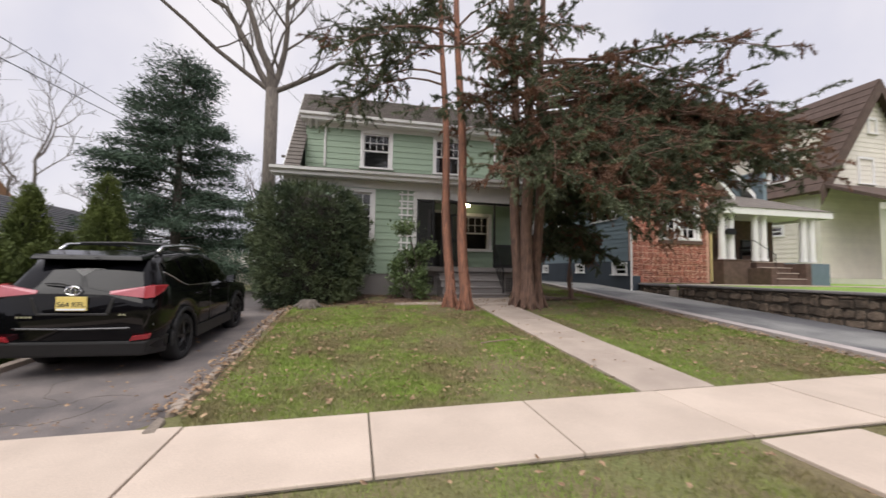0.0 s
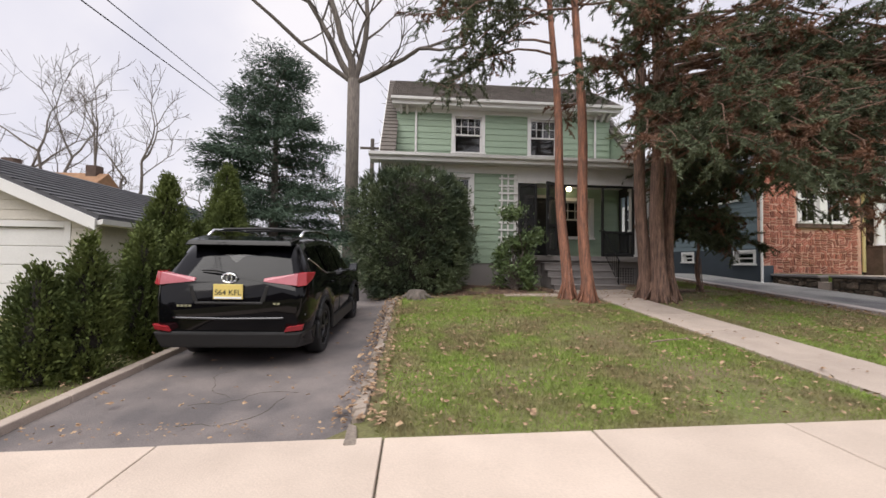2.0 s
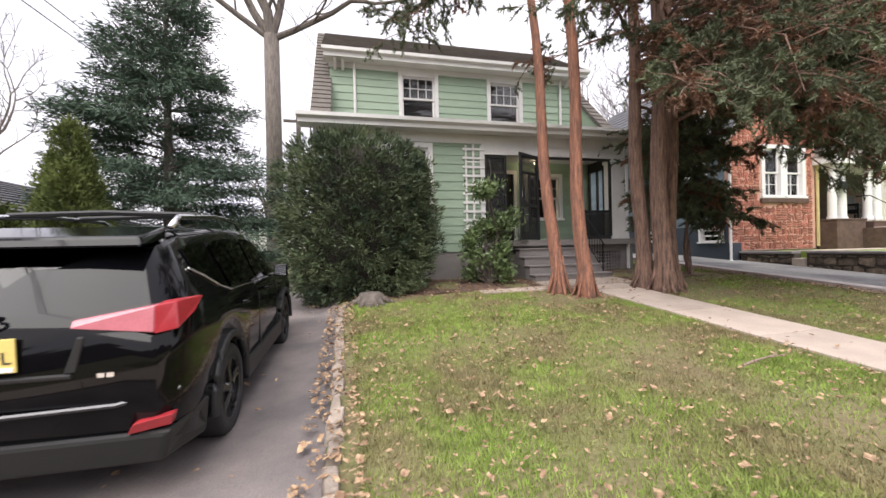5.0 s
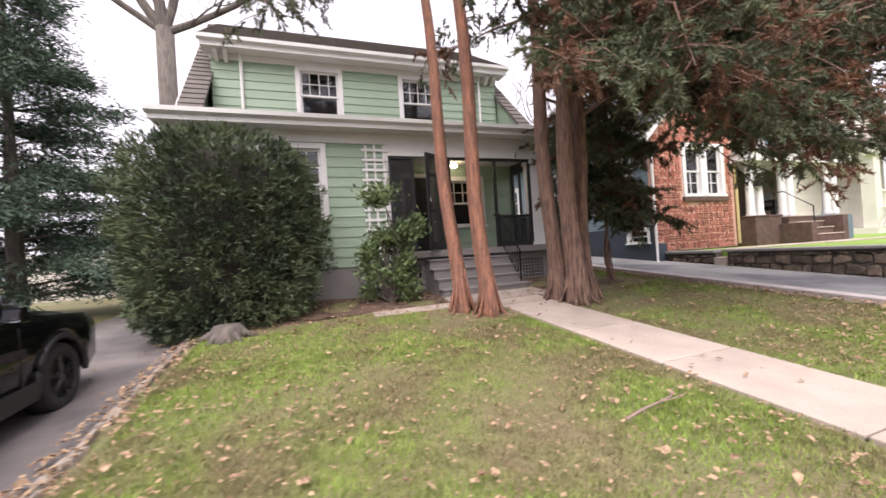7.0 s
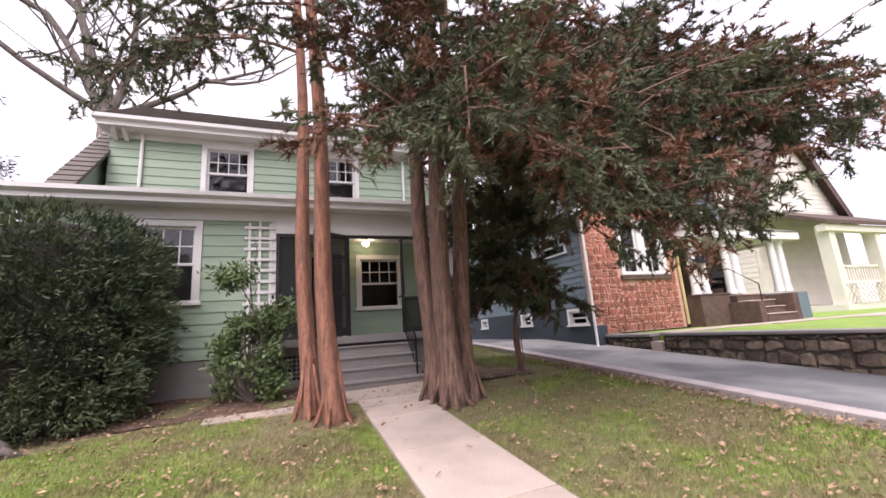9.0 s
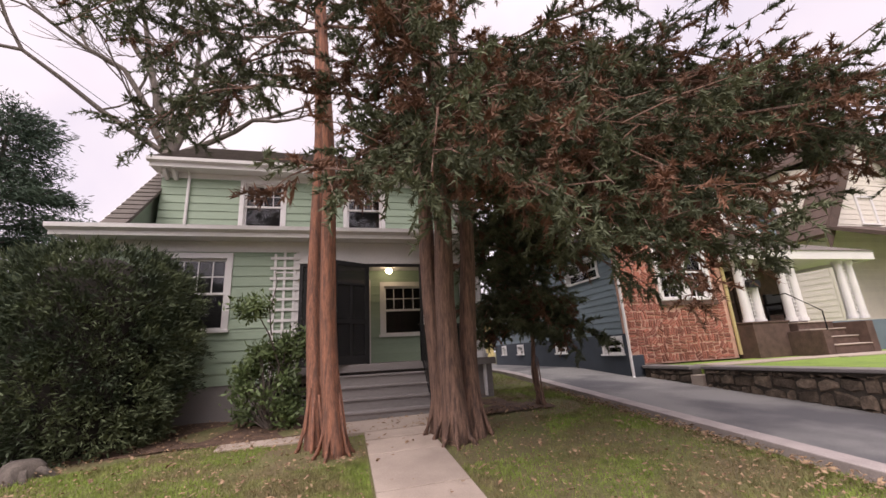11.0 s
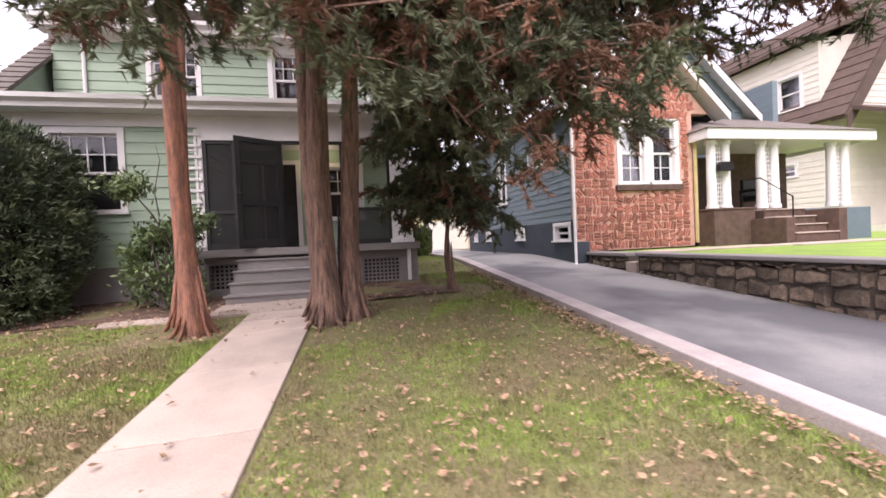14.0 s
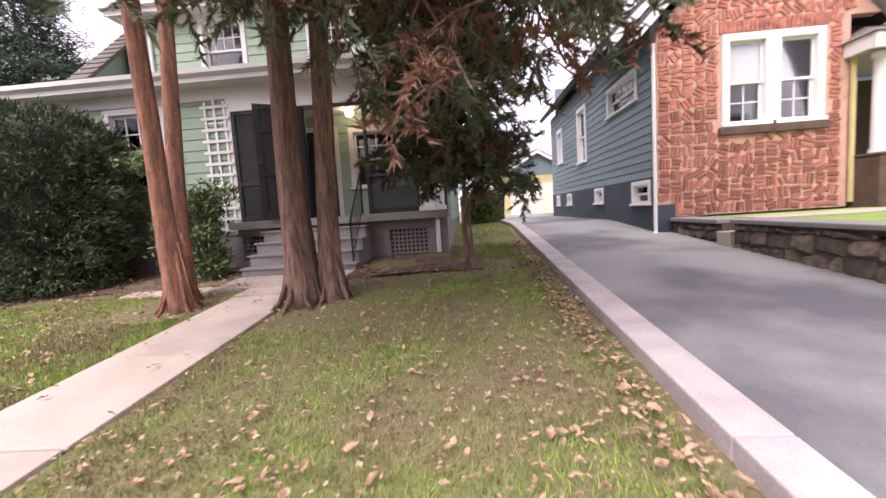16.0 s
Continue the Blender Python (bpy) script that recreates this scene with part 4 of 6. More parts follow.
for i in range(5):
    boxed("door_panel", M_WHITE, ga, GD[0] + 0.01, GD[1] - 0.01, GY + 0.04, GY + 0.09, 0.05 + i * 0.362, 0.405 + i * 0.362, bevel=0.012)
q = MB()
q.tube([(GX1 + 0.28, GY - 0.25, 1.9), (GX1 + 0.08, GY - 0.02, 1.72), (GX1 + 0.07, GY + 0.05, 0.25)], [0.04] * 3, 8)
q.prism([(GX1 + 0.28, 1.9), (GX1 + 0.4, 1.92), (GX1 + 0.41, 2.02), (GX1 + 0.28, 1.98)], "y", GY - 0.3, 17.3)
q.ob("gutter", M_WHITE, ga)
fh = thing("far_house", "distant house with a tan shingle roof and brick chimneys", "house", at=(-3.5, 0.0, -1.2))
boxed("wall", M_GARWHITE, fh, -36.0, -22.0, 30.0, 40.0, 0.0, 5.0)
q = MB()
q.prism([(29.3, 4.8), (40.7, 4.8), (35.0, 9.3)], "x", -36.5, -22.4)
q.ob("roof", M_RUST, fh)
boxed("chimney", M_BROWN, fh, -30.2, -29.3, 34.6, 35.4, 8.8, 10.3, bevel=0.03)
boxed("chimney", M_BROWN, fh, -23.9, -23.1, 34.6, 35.4, 8.6, 9.9, bevel=0.03)
q = MB()
q.prism([(-34.0, 4.5), (-29.0, 4.5), (-31.5, 7.2)], "y", 27.0, 30.2)
q.ob("gable_wing", M_GARWHITE, fh)
bgar = thing("rear_garage", "pale yellow garage with a blue gable at the drive's end", "garage")
q = MB()
q.box(8.2, 12.6, 30.0, 36.0, 0.5, 3.4)
q.ob("wall", M_YELLOW, bgar)
boxed("garage_door", M_CREAM, bgar, 8.7, 11.8, 29.93, 29.99, 0.8, 2.9, bevel=0.01)
q = MB()
q.prism([(8.2, 3.4), (12.6, 3.4), (10.4, 4.7)], "y", 29.98, 30.2)
q.ob("gable", M_BLUE, bgar)
gable_roof(bgar, 7.9, 10.4, 12.9, 29.7, 36.2, 3.35, 4.85, M_RUST, 0.15)
wb = thing("wheeled_bin", "black plastic wheeled rubbish bin by the drive", "bin", at=(7.15, 19.7, G(7.1, 15)))
q = MB()
q.hexa([(-0.24, -0.26, 0.05), (0.24, -0.26, 0.05), (0.24, 0.22, 0.05), (-0.24, 0.22, 0.05), (-0.29, -0.34, 0.95), (0.29, -0.34, 0.95), (0.29, 0.3, 0.95), (-0.29, 0.3, 0.95)])
q.ob("bin_body", M_PLASTIC, wb, 0.02)
boxed("lid", M_PLASTIC, wb, -0.31, 0.31, -0.37, 0.34, 0.95, 1.02, bevel=0.02)
for s in (-1, 1):
    q = MB()
    q.tube([(s * 0.24, 0.26, 0.11), (s * 0.30, 0.26, 0.11)], [0.11, 0.11], 14)
    q.ob("wheel", M_TYRE, wb)
fence = thing("back_fence", "weathered wooden fence behind the houses", "fence", kind="structure")
q = MB()
for i in range(50):
    q.box(-5.2 + i * 0.15 - 4.0, -5.07 + i * 0.15 - 4.0, 21.9, 21.93, 0.6, 2.3 + 0.02 * math.sin(i * 3.1))
tagged(q.ob("fence_boards", M_GARWHITE, fence), kind="stuff")
q = MB()
for i in range(16):
    q.box(5.75 + i * 0.09, 5.82 + i * 0.09, 21.9, 21.93, 0.7, 2.1)
tagged(q.ob("fence_boards", M_WOODF, fence), kind="stuff")
# overhead wires
wires = thing("overhead_wires", "thin black overhead service wires", "cable")
for a, b in (((-4.06, -8.0, 3.35), (-6.3, 17.6, 6.0)), ((-2.85, -8.0, 2.2), (-6.6, 17.0, 5.95)), ((-9.0, 2.0, 10.5), (-2.0, 17.0, 7.9))):
    a, b = Vector(a), Vector(b)
    q = MB()
    q.tube([a.lerp(b, i / 12) - Vector((0, 0, 0.08 * (1 - (i / 6 - 1) ** 2))) for i in range(13)], [0.008] * 13, 5)
    q.ob("wire", M_IRON, wires)
pole = thing("utility_pole", "grey wooden utility pole with a crossarm", "pole", at=(-3.6, 24.0, 0.8))
q = MB()
q.tube([(0, 0, -0.2), (0, 0, 7.6)], [0.15, 0.11], 10)
q.box(-0.7, 0.7, -0.06, 0.06, 7.0, 7.12)
q.ob("pole_shaft", M_BARK3, pole)

# ---- trees and shrubs ----


def limb_line(p, az, length, rise, droop, n=6, wob=0.12):
    """A limb that climbs and then hangs."""
    d = Vector((math.cos(radians(az)), math.sin(radians(az)), 0))
    out = []
    for i in range(n + 1):
        f = i / n
        w = Vector((random.gauss(0, wob), random.gauss(0, wob), random.gauss(0, wob * 0.6))) * f * min(1, length / 2)
        out.append(Vector(p) + d * length * f + Vector((0, 0, rise * f - droop * f * f)) + w)
    return out


def sprays(centres, outward, per, spread, length, width, hang=0.5, jitter=0.6, slim=False):
    """Tufts of small leaves round the centres."""
    n = len(centres)
    c = np.repeat(np.array(centres), per, 0) + RNG.normal(0, 1, (n * per, 3)) * np.array(spread)
    d = np.repeat(np.array(outward), per, 0) * 0.7 + np.array([0, 0, -hang])
    return leaf_tris(c, d, length, width, jitter, slim)


def plumes(origins, axes, per, length, needle, width):
    """Feathery sprays: fine needles set all round a short drooping axis."""
    n = len(origins)
    o, a = np.repeat(np.array(origins), per, 0), np.repeat(np.array(axes), per, 0)
    size = np.repeat(length * RNG.uniform(0.6, 1.3, n), per)[:, None]
    f = RNG.random((n * per, 1))
    c = o + a * f * size + np.array([0, 0, -0.25]) * f * f * size
    d = a * 0.75 + RNG.normal(0, 0.5, (n * per, 3))
    return leaf_tris(c, d, needle, width, 0.15, True)


def cedar(name, label, base, stems, limbs, per, brown=0.25, bark=None, twig=0.5, leaf=(0.08, 0.0105), low_bare=0.35, plume=0.2, dense=7.0, group=""):
    """A cedar: fluted stems, long limbs, hanging sprays. stems: (dx, dy, lean x, lean y, radius, height)."""
    t = thing(name, label, "tree", group=group, at=base)
    for k, (dx, dy, lx, ly, r, h) in enumerate(stems):
        q = MB()
        pts, rad = [], []
        for i in range(15):
            f = (i / 14) ** 1.5
            pts.append((dx + lx * f + 0.03 * math.sin(i + k), dy + ly * f + 0.03 * math.cos(i * 1.3 + k), -0.15 + h * f))
            rad.append(r * (1 - 0.75 * f) * (1 + 0.55 * math.exp(-f * h / 0.3)))
        q.tube(pts, rad, 18, flat=0.10)
        for a in range(7):
            an = a * math.tau / 7 + k + random.gauss(0, 0.2)
            u, v, g = math.cos(an), math.sin(an), random.uniform(0.8, 1.25)
            q.tube([(dx + u * r * 0.55, dy + v * r * 0.55, 0.75 * g), (dx + u * r * 1.1, dy + v * r * 1.1, 0.3), (dx + u * r * 1.7, dy + v * r * 1.7, 0.07), (dx + u * r * 2.7 * g, dy + v * r * 2.7 * g, -0.08)], [r * 0.14, r * 0.24, r * 0.24, r * 0.09], 7)
        q.ob("trunk", bark or M_BARK, t, smooth=True)
    q, org, axis, slot = MB(), [], [], []
    for (k, z, az, L, rise, droop) in limbs:
        dx, dy, lx, ly, r, h = stems[k % len(stems)]
        f = z / h
        line = limb_line((dx + lx * f, dy + ly * f, z), az, L, rise, droop)
        r0 = min(0.014 + 0.007 * L, r * 0.4)
        q.tube(line, [r0 * (1 - 0.8 * i / 6) for i in range(7)], 6)
        n = max(3, int(L * dense))
        for i in range(n):
            f = low_bare + (1 - low_bare) * (i + random.random()) / n
            j = min(5, int(f * 6))
            p = line[j].lerp(line[j + 1], f * 6 - j)
            along = (line[j + 1] - line[j]).normalized()
            side = (along * 0.6 + Vector((random.gauss(0, 0.8), random.gauss(0, 0.8), random.gauss(0.05, 0.4)))) * twig * (0.45 + 0.55 * f)
            e = p + side
            q.tube([p, p.lerp(e, 0.5) + Vector((0, 0, 0.04)), e], [0.01, 0.007, 0.003], 4)
            b = 1 if random.random() < brown else 0
            for s in (0.3, 0.5, 0.65, 0.8, 0.9, 1.0):
                a = side.normalized() * 0.8 + Vector((random.gauss(0, 0.6), random.gauss(0, 0.6), random.gauss(-0.12, 0.35)))
                org.append(tuple(p.lerp(e, s)))
                axis.append(tuple(a.normalized()))
                slot.append(b)
    q.ob("limbs", bark or M_BARK2, t)
    tr = plumes(org, axis, per, plume, *leaf)
    sl = np.repeat(np.array(slot), per)
    tagged(new("foliage", tri_mesh("foliage", tr, [M_CEDAR, M_CEDARB], sl)), kind="stuff").parent = t
    return t


random.seed(3)
# twin red cedar, bare below with thin high limbs over the roof
lm = [(0, 5.9, 184, 2.6, 0.7, 1.7), (1, 6.6, 195, 3.0, 0.7, 2.0), (0, 7.0, 160, 2.8, 0.8, 2.0), (0, 6.2, 178, 2.7, 0.9, 2.2), (0, 6.8, 200, 2.4, 0.8, 1.6), (1, 6.4, 150, 2.2, 0.8, 1.4), (0, 7.4, 170, 3.2, 1.2, 1.6), (1, 7.2, 120, 2.0, 0.8, 1.0)]
for i in range(16):
    lm.append((i, random.uniform(6.2, 10.5), random.uniform(0, 360), random.uniform(1.2, 2.6), random.uniform(0.4, 1.2), random.uniform(0.4, 1.2)))
cedar("red_cedar", "twin-stemmed red cedar with smooth rust-coloured bark and high foliage", (2.38, 9.15, G(2.38, 9.15)),
      [(-0.07, 0.42, -0.25, 1.3, 0.115, 12.0), (0.20, 0.0, -0.5, 0.05, 0.118, 12.5)], lm, 40, brown=0.12, low_bare=0.45)
# triple-stemmed cedar with a broad hanging crown
lm = []
for i in range(20):
    z = random.uniform(3.0, 6.2)
    az = random.choice((random.uniform(-55, 40), random.uniform(-110, -20), random.uniform(-150, 150)))
    lm.append((i, z, az, random.uniform(1.6, 3.4), random.uniform(0.3, 0.9), random.uniform(0.6, 1.5)))
for i in range(11):
    lm.append((i, random.uniform(6.4, 11.0), random.uniform(-140, 140), random.uniform(1.4, 2.9), random.uniform(0.4, 1.2), random.uniform(0.4, 1.2)))
for i in range(9):
    lm.append((2, random.uniform(3.9, 5.0), random.uniform(-44, -18), random.uniform(4.2, 5.2), random.uniform(0.5, 1.0), random.uniform(1.3, 2.0)))
for i in range(14):
    lm.append((2, random.uniform(4.0, 6.4), random.uniform(-48, 5), random.uniform(3.0, 4.8), random.uniform(0.4, 1.0), random.uniform(1.2, 2.1)))
for i in range(14):
    lm.append((i, random.uniform(3.6, 4.6), random.uniform(-85, -35), random.uniform(2.2, 3.6), random.uniform(0.3, 0.7), random.uniform(1.7, 2.4)))
for i in range(16):
    lm.append((i, random.uniform(3.8, 4.8), random.uniform(-124, -66), random.uniform(2.2, 3.4), random.uniform(0.3, 0.7), random.uniform(1.5, 2.2)))
for i in range(7):
    lm.append((2, random.uniform(4.6, 5.4), random.uniform(-37, -20), random.uniform(4.9, 5.7), random.uniform(0.4, 0.8), random.uniform(1.9, 2.4)))
for i in range(4):
    lm.append((i, random.uniform(4.6, 5.6), random.uniform(-165, -115), random.uniform(1.4, 2.8), random.uniform(0.4, 0.8), random.uniform(0.9, 1.5)))
for i in range(6):
    lm.append((2, random.uniform(3.3, 3.9), random.uniform(-62, -38), random.uniform(3.0, 3.8), random.uniform(0.2, 0.4), random.uniform(1.5, 2.0)))
for z, az, L, rise, droop in ((3.7, -20, 5.0, 1.2, 1.9), (4.1, -5, 5.2, 1.2, 1.6), (4.5, -35, 5.0, 1.1, 1.7), (4.0, -55, 3.6, 0.9, 1.7), (3.6, -80, 2.6, 0.7, 1.6), (4.6, -110, 3.0, 0.9, 1.6), (4.9, 8, 4.8, 1.1, 1.5), (5.2, -25, 5.0, 1.3, 1.5), (5.6, -135, 3.2, 0.8, 1.5), (3.4, -40, 3.0, 0.5, 1.7), (3.7, -48, 3.2, 0.6, 2.7), (3.9, -60, 3.0, 0.6, 2.6), (3.7, -36, 3.4, 0.6, 2.5), (4.0, -92, 2.9, 0.6, 2.3)):
    lm.append((int(z * 10) % 3, z, az, L, rise, droop))
cedar("cedar", "broad triple-stemmed cedar with shaggy bark and browning foliage", (4.22, 9.12, G(4.2, 9.1)),
      [(-0.17, 0.35, -0.3, 0.1, 0.135, 13.0), (-0.08, -0.03, 0.0, 0.1, 0.15, 13.5), (0.24, 0.12, 0.25, 0.15, 0.128, 12.0)], lm, 38, brown=0.34, bark=M_BARK2, low_bare=0.3, twig=0.42)
# small crooked cedar by the drive
lm = []
for i in range(50):
    lm.append((0, random.uniform(1.3, 3.4), random.uniform(0, 360), random.uniform(0.6, 1.35), random.uniform(0.0, 0.5), random.uniform(0.2, 0.5)))
cedar("small_cedar", "small crooked cedar with a dark bushy crown", (6.12, 10.5, G(6.1, 10.5)), [(0, 0, -0.15, 0.05, 0.046, 3.5)], lm, 44, brown=0.12, bark=M_BARK2, twig=0.26, low_bare=0.15, dense=12.0)


def bare_tree(name, label, base, height, fork, radius, mats, seed, spread=0.55, levels=5, first=(), group="", twigr=0.006):
    """A leafless broad tree: trunk, forks, and ever finer branches."""
    random.seed(seed)
    t = thing(name, label, "tree", group=group, at=base)
    q = MB()
    q.tube([(0, 0, -0.2), (0.02, 0, 0.5), (0.05, 0.02, fork * 0.5), (0.04, 0.0, fork)], [radius * 1.35, radius * 1.05, radius * 0.9, radius * 0.85], 14, flat=0.05)
    q.ob("trunk", mats, t, smooth=True)
    q = MB()

    def grow(p, d, L, r, lev):
        pts, dd = [p], d.copy()
        for i in range(4):
            dd = (dd + Vector((random.gauss(0, 0.13), random.gauss(0, 0.13), random.gauss(0.05, 0.1)))).normalized()
            pts.append(pts[-1] + dd * L / 4)
        q.tube(pts, [max(twigr, r * (1 - 0.45 * i / 4)) for i in range(5)], 8 if r > 0.05 else (5 if r > 0.02 else 3))
        if lev == 0:
            return
        for _ in range(2 if lev > 2 else 3):
            s = Vector((random.gauss(0, 1), random.gauss(0, 1), random.gauss(0.1, 0.6))).normalized()
            grow(pts[-1], (dd + s * spread).normalized(), L * random.uniform(0.58, 0.82), max(twigr, r * 0.55), lev - 1)
        for i in (1, 2, 3):
            if random.random() < 0.6:
                s = Vector((random.gauss(0, 1), random.gauss(0, 1), random.gauss(0.2, 0.5))).normalized()
                grow(pts[i], (dd * 0.6 + s).normalized(), L * random.uniform(0.35, 0.6), max(twigr, r * 0.35), max(0, lev - 2))

    top = Vector((0.04, 0, fork))
    rem = height - fork
    for d, f, r in first or [((random.gauss(0, 0.5), random.gauss(0, 0.5), 1.0), 0.42, 0.6) for _ in range(3)]:
        grow(top - Vector((0, 0, 0.15)), Vector(d).normalized(), rem * f, radius * r, levels)
    tagged(q.ob("branches", mats, t), kind="stuff")
    return t


bare_tree("bare_elm", "tall leafless grey-barked tree behind the driveway", (-4.2, 20.1, G(-3.5, 15)), 21.5, 9.5, 0.34, M_BARK3, 5, 0.5, 4,
          first=(((0.05, 0.1, 1.0), 0.36, 0.62), ((0.5, 0.0, 1.0), 0.36, 0.5), ((-0.6, 0.1, 1.0), 0.4, 0.5), ((0.95, -0.3, 0.45), 0.30, 0.42), ((-1.0, -0.25, 0.42), 0.5, 0.36)))
far_trees = ((-25.0, 36.0, 16.0, 11), (-32.0, 37.0, 17.0, 12), (-21.0, 44.0, 10.0, 13), (16.0, 30.0, 14.0, 14), (22.0, 32.0, 15.0, 15), (28.0, 33.0, 16.0, 16), (1.0, 33.0, 12.0, 17), (34.0, 30.0, 14.0, 18), (-7.5, 40.0, 9.0, 19))
for x, y, h, s in far_trees:
    bare_tree("bare_tree", "distant leafless tree with fine grey twigs", (x, y, 0.8), h, h * 0.25, 0.26, M_BARK3, s, 0.7, 4, group="distant bare trees", twigr=0.016)

random.seed(21)


def spruce(base, h, r):
    """A ragged spruce: whorls of upswept branches with hanging needles."""
    t = thing("spruce", "big ragged dark green spruce beside the garage", "tree", at=base)
    q, cen, out = MB(), [], []
    q.tube([(0, 0, -0.2), (0, 0, h)], [0.2, 0.02], 10)
    q.ob("trunk", M_BARK3, t)
    q = MB()
    z = 0.5
    while z < h - 0.15:
        f = (z - 0.3) / h
        for k in range(6 if f < 0.8 else 5):
            L = r * (1 - f) ** 0.75 * random.uniform(0.65, 1.12) + 0.18
            line = limb_line((0, 0, z), random.uniform(0, 360), L, L * 0.25, L * 0.3 * (1 - f), 4, 0.05)
            q.tube(line, [0.03 * (1 - f) + 0.008, 0.02, 0.014, 0.009, 0.004], 5)
            for i in range(max(3, int(L * 5))):
                g = 0.25 + 0.75 * (i + random.random()) / max(3, int(L * 5))
                j = min(3, int(g * 4))
                p = line[j].lerp(line[j + 1], g * 4 - j)
                d = (line[-1] - line[0]).normalized()
                s = Vector((-d.y, d.x, 0)) * random.gauss(0, 0.28)
                for w in (0.35, 1.0):
                    cen.append(tuple(p + s * w))
                    out.append(tuple((d + s * 1.5).normalized()))
        z += 0.27
    q.ob("limbs", M_BARK3, t)
    tr = sprays(cen, out, 27, (0.15, 0.15, 0.09), 0.17, 0.016, hang=0.15, jitter=0.4)
    tagged(new("needles", tri_mesh("needles", tr, M_SPRUCE)), kind="stuff").parent = t
    t["label"] = "big ragged dark green spruce beside the garage"


spruce((-6.1, 15.4, 0.5), 8.3, 3.5)


def shell_shrub(name, label, category, base, profile, leafmat, count, leaf, squash=(1, 1), lump=0.16, group="", up=0.4, seed=1, inner=0.35, tuft=False):
    """A dense shrub: leaves round a lumpy outline given as (height, radius)."""
    t = thing(name, label, category, group=group, at=base)
    r_ = np.random.default_rng(seed)
    hs = np.array([p[0] for p in profile])
    rs = np.array([p[1] for p in profile])
    fine = np.linspace(hs[0], hs[-1], 200)
    area = np.interp(fine, hs, rs) + 0.08
    z = r_.choice(fine, count, p=area / area.sum()) + r_.normal(0, 0.02, count)
    a = r_.uniform(0, math.tau, count)
    R = np.interp(z, hs, rs)
    lum = 1 + lump * (np.sin(a * 5 + z * 4.1 + seed) * np.sin(z * 6.3 + a * 2 + seed * 2) + 0.6 * np.sin(a * 11 + z * 9.0))
    R = R * lum * (1 - inner * r_.random(count) ** 2.2) + r_.normal(0, 0.02, count)
    if tuft:
        tz = np.repeat(r_.random(count // 20 + 1), 20)[:count] ** 3 * 0.10
        k = (np.arange(count) // 20) * 20
        z = z[k] + r_.normal(0, 0.045, count)
        a = a[k] + r_.normal(0, 0.035, count)
        R = R[k] * (1 + tz) + r_.normal(0, 0.04, count)
    c = np.stack([np.cos(a) * R * squash[0], np.sin(a) * R * squash[1], z], 1)
    slope = np.gradient(np.interp(fine, hs, rs), fine)
    nz = -np.interp(z, fine, slope)
    d = np.stack([np.cos(a), np.sin(a), np.clip(nz, -1, 1.5) * 0.8 + up], 1)
    tagged(new("leaves", tri_mesh("leaves", leaf_tris(c, d, leaf[0], leaf[1], 0.55), leafmat)), kind="stuff").parent = t
    # Near-black inner hull: the shade deep among the twigs is put into its colour.
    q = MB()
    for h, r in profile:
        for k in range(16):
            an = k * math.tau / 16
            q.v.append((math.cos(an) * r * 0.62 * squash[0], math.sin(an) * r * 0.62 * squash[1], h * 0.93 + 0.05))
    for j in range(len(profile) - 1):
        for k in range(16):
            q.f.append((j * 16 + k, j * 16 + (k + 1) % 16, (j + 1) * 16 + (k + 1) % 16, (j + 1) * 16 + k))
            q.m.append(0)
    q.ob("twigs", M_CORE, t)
    return t


shell_shrub("yew_bush", "large clipped dark green yew bush against the house", "bush", (-1.17, 10.95, 0.5),
            [(-0.15, 0.8), (0.02, 0.95), (0.25, 1.15), (0.8, 1.32), (1.6, 1.42), (2.3, 1.40), (2.7, 1.25), (2.95, 0.95), (3.08, 0.5), (3.12, 0.05)], M_YEW, 62000, (0.10, 0.012), (1.0, 0.76), 0.085, seed=4, inner=0.42, tuft=True)
for x, y, h, r, s in ((-4.50, 5.3, 1.42, 0.25, 1), (-4.74, 5.05, 1.12, 0.26, 2), (-4.50, 6.15, 1.52, 0.25, 3), (-4.76, 6.55, 1.62, 0.29, 5), (-4.55, 6.95, 1.5, 0.27, 10), (-5.1, 7.6, 2.45, 0.36, 4), (-4.95, 8.2, 1.7, 0.3, 11), (-5.0, 9.4, 2.95, 0.44, 6), (-4.72, 8.8, 2.3, 0.36, 7), (-5.45, 4.55, 1.2, 0.28, 8)):
    shell_shrub("arborvitae", "narrow pointed green arborvitae beside the driveway", "shrub", (x, y, G(x, y)),
                [(0.02, r * 0.75), (h * 0.12, r * 0.85), (h * 0.5, r * 0.85), (h * 0.74, r * 0.58), (h * 0.92, r * 0.25), (h, 0.02)], M_ARB, int(15000 * h * r / 0.5), (0.055, 0.011), lump=0.16, group="arborvitae hedge", up=1.1, seed=s, inner=0.3, tuft=True)
# rhododendron: a low leafy mound with one leggy stem
rh = thing("rhododendron", "leafy rhododendron with pale blossom clusters on a leggy stem", "shrub", at=(1.45, 11.0, G(1.45, 11)))
random.seed(8)
q, cen, out = MB(), [], []
for i in range(60):
    an, el = random.uniform(0, math.tau), random.random()
    r = 0.40 * math.sqrt(max(0.05, 1 - (el - 0.3) ** 2 * 1.5))
    p = Vector((math.cos(an) * r, math.sin(an) * r * 0.7, 0.12 + el * 1.15))
    q.tube([(0.05, 0, 0), (p.x * 0.4, p.y * 0.4, p.z * 0.6), p], [0.016, 0.011, 0.006], 5)
    cen.append(tuple(p))
    out.append(tuple(p.normalized()))
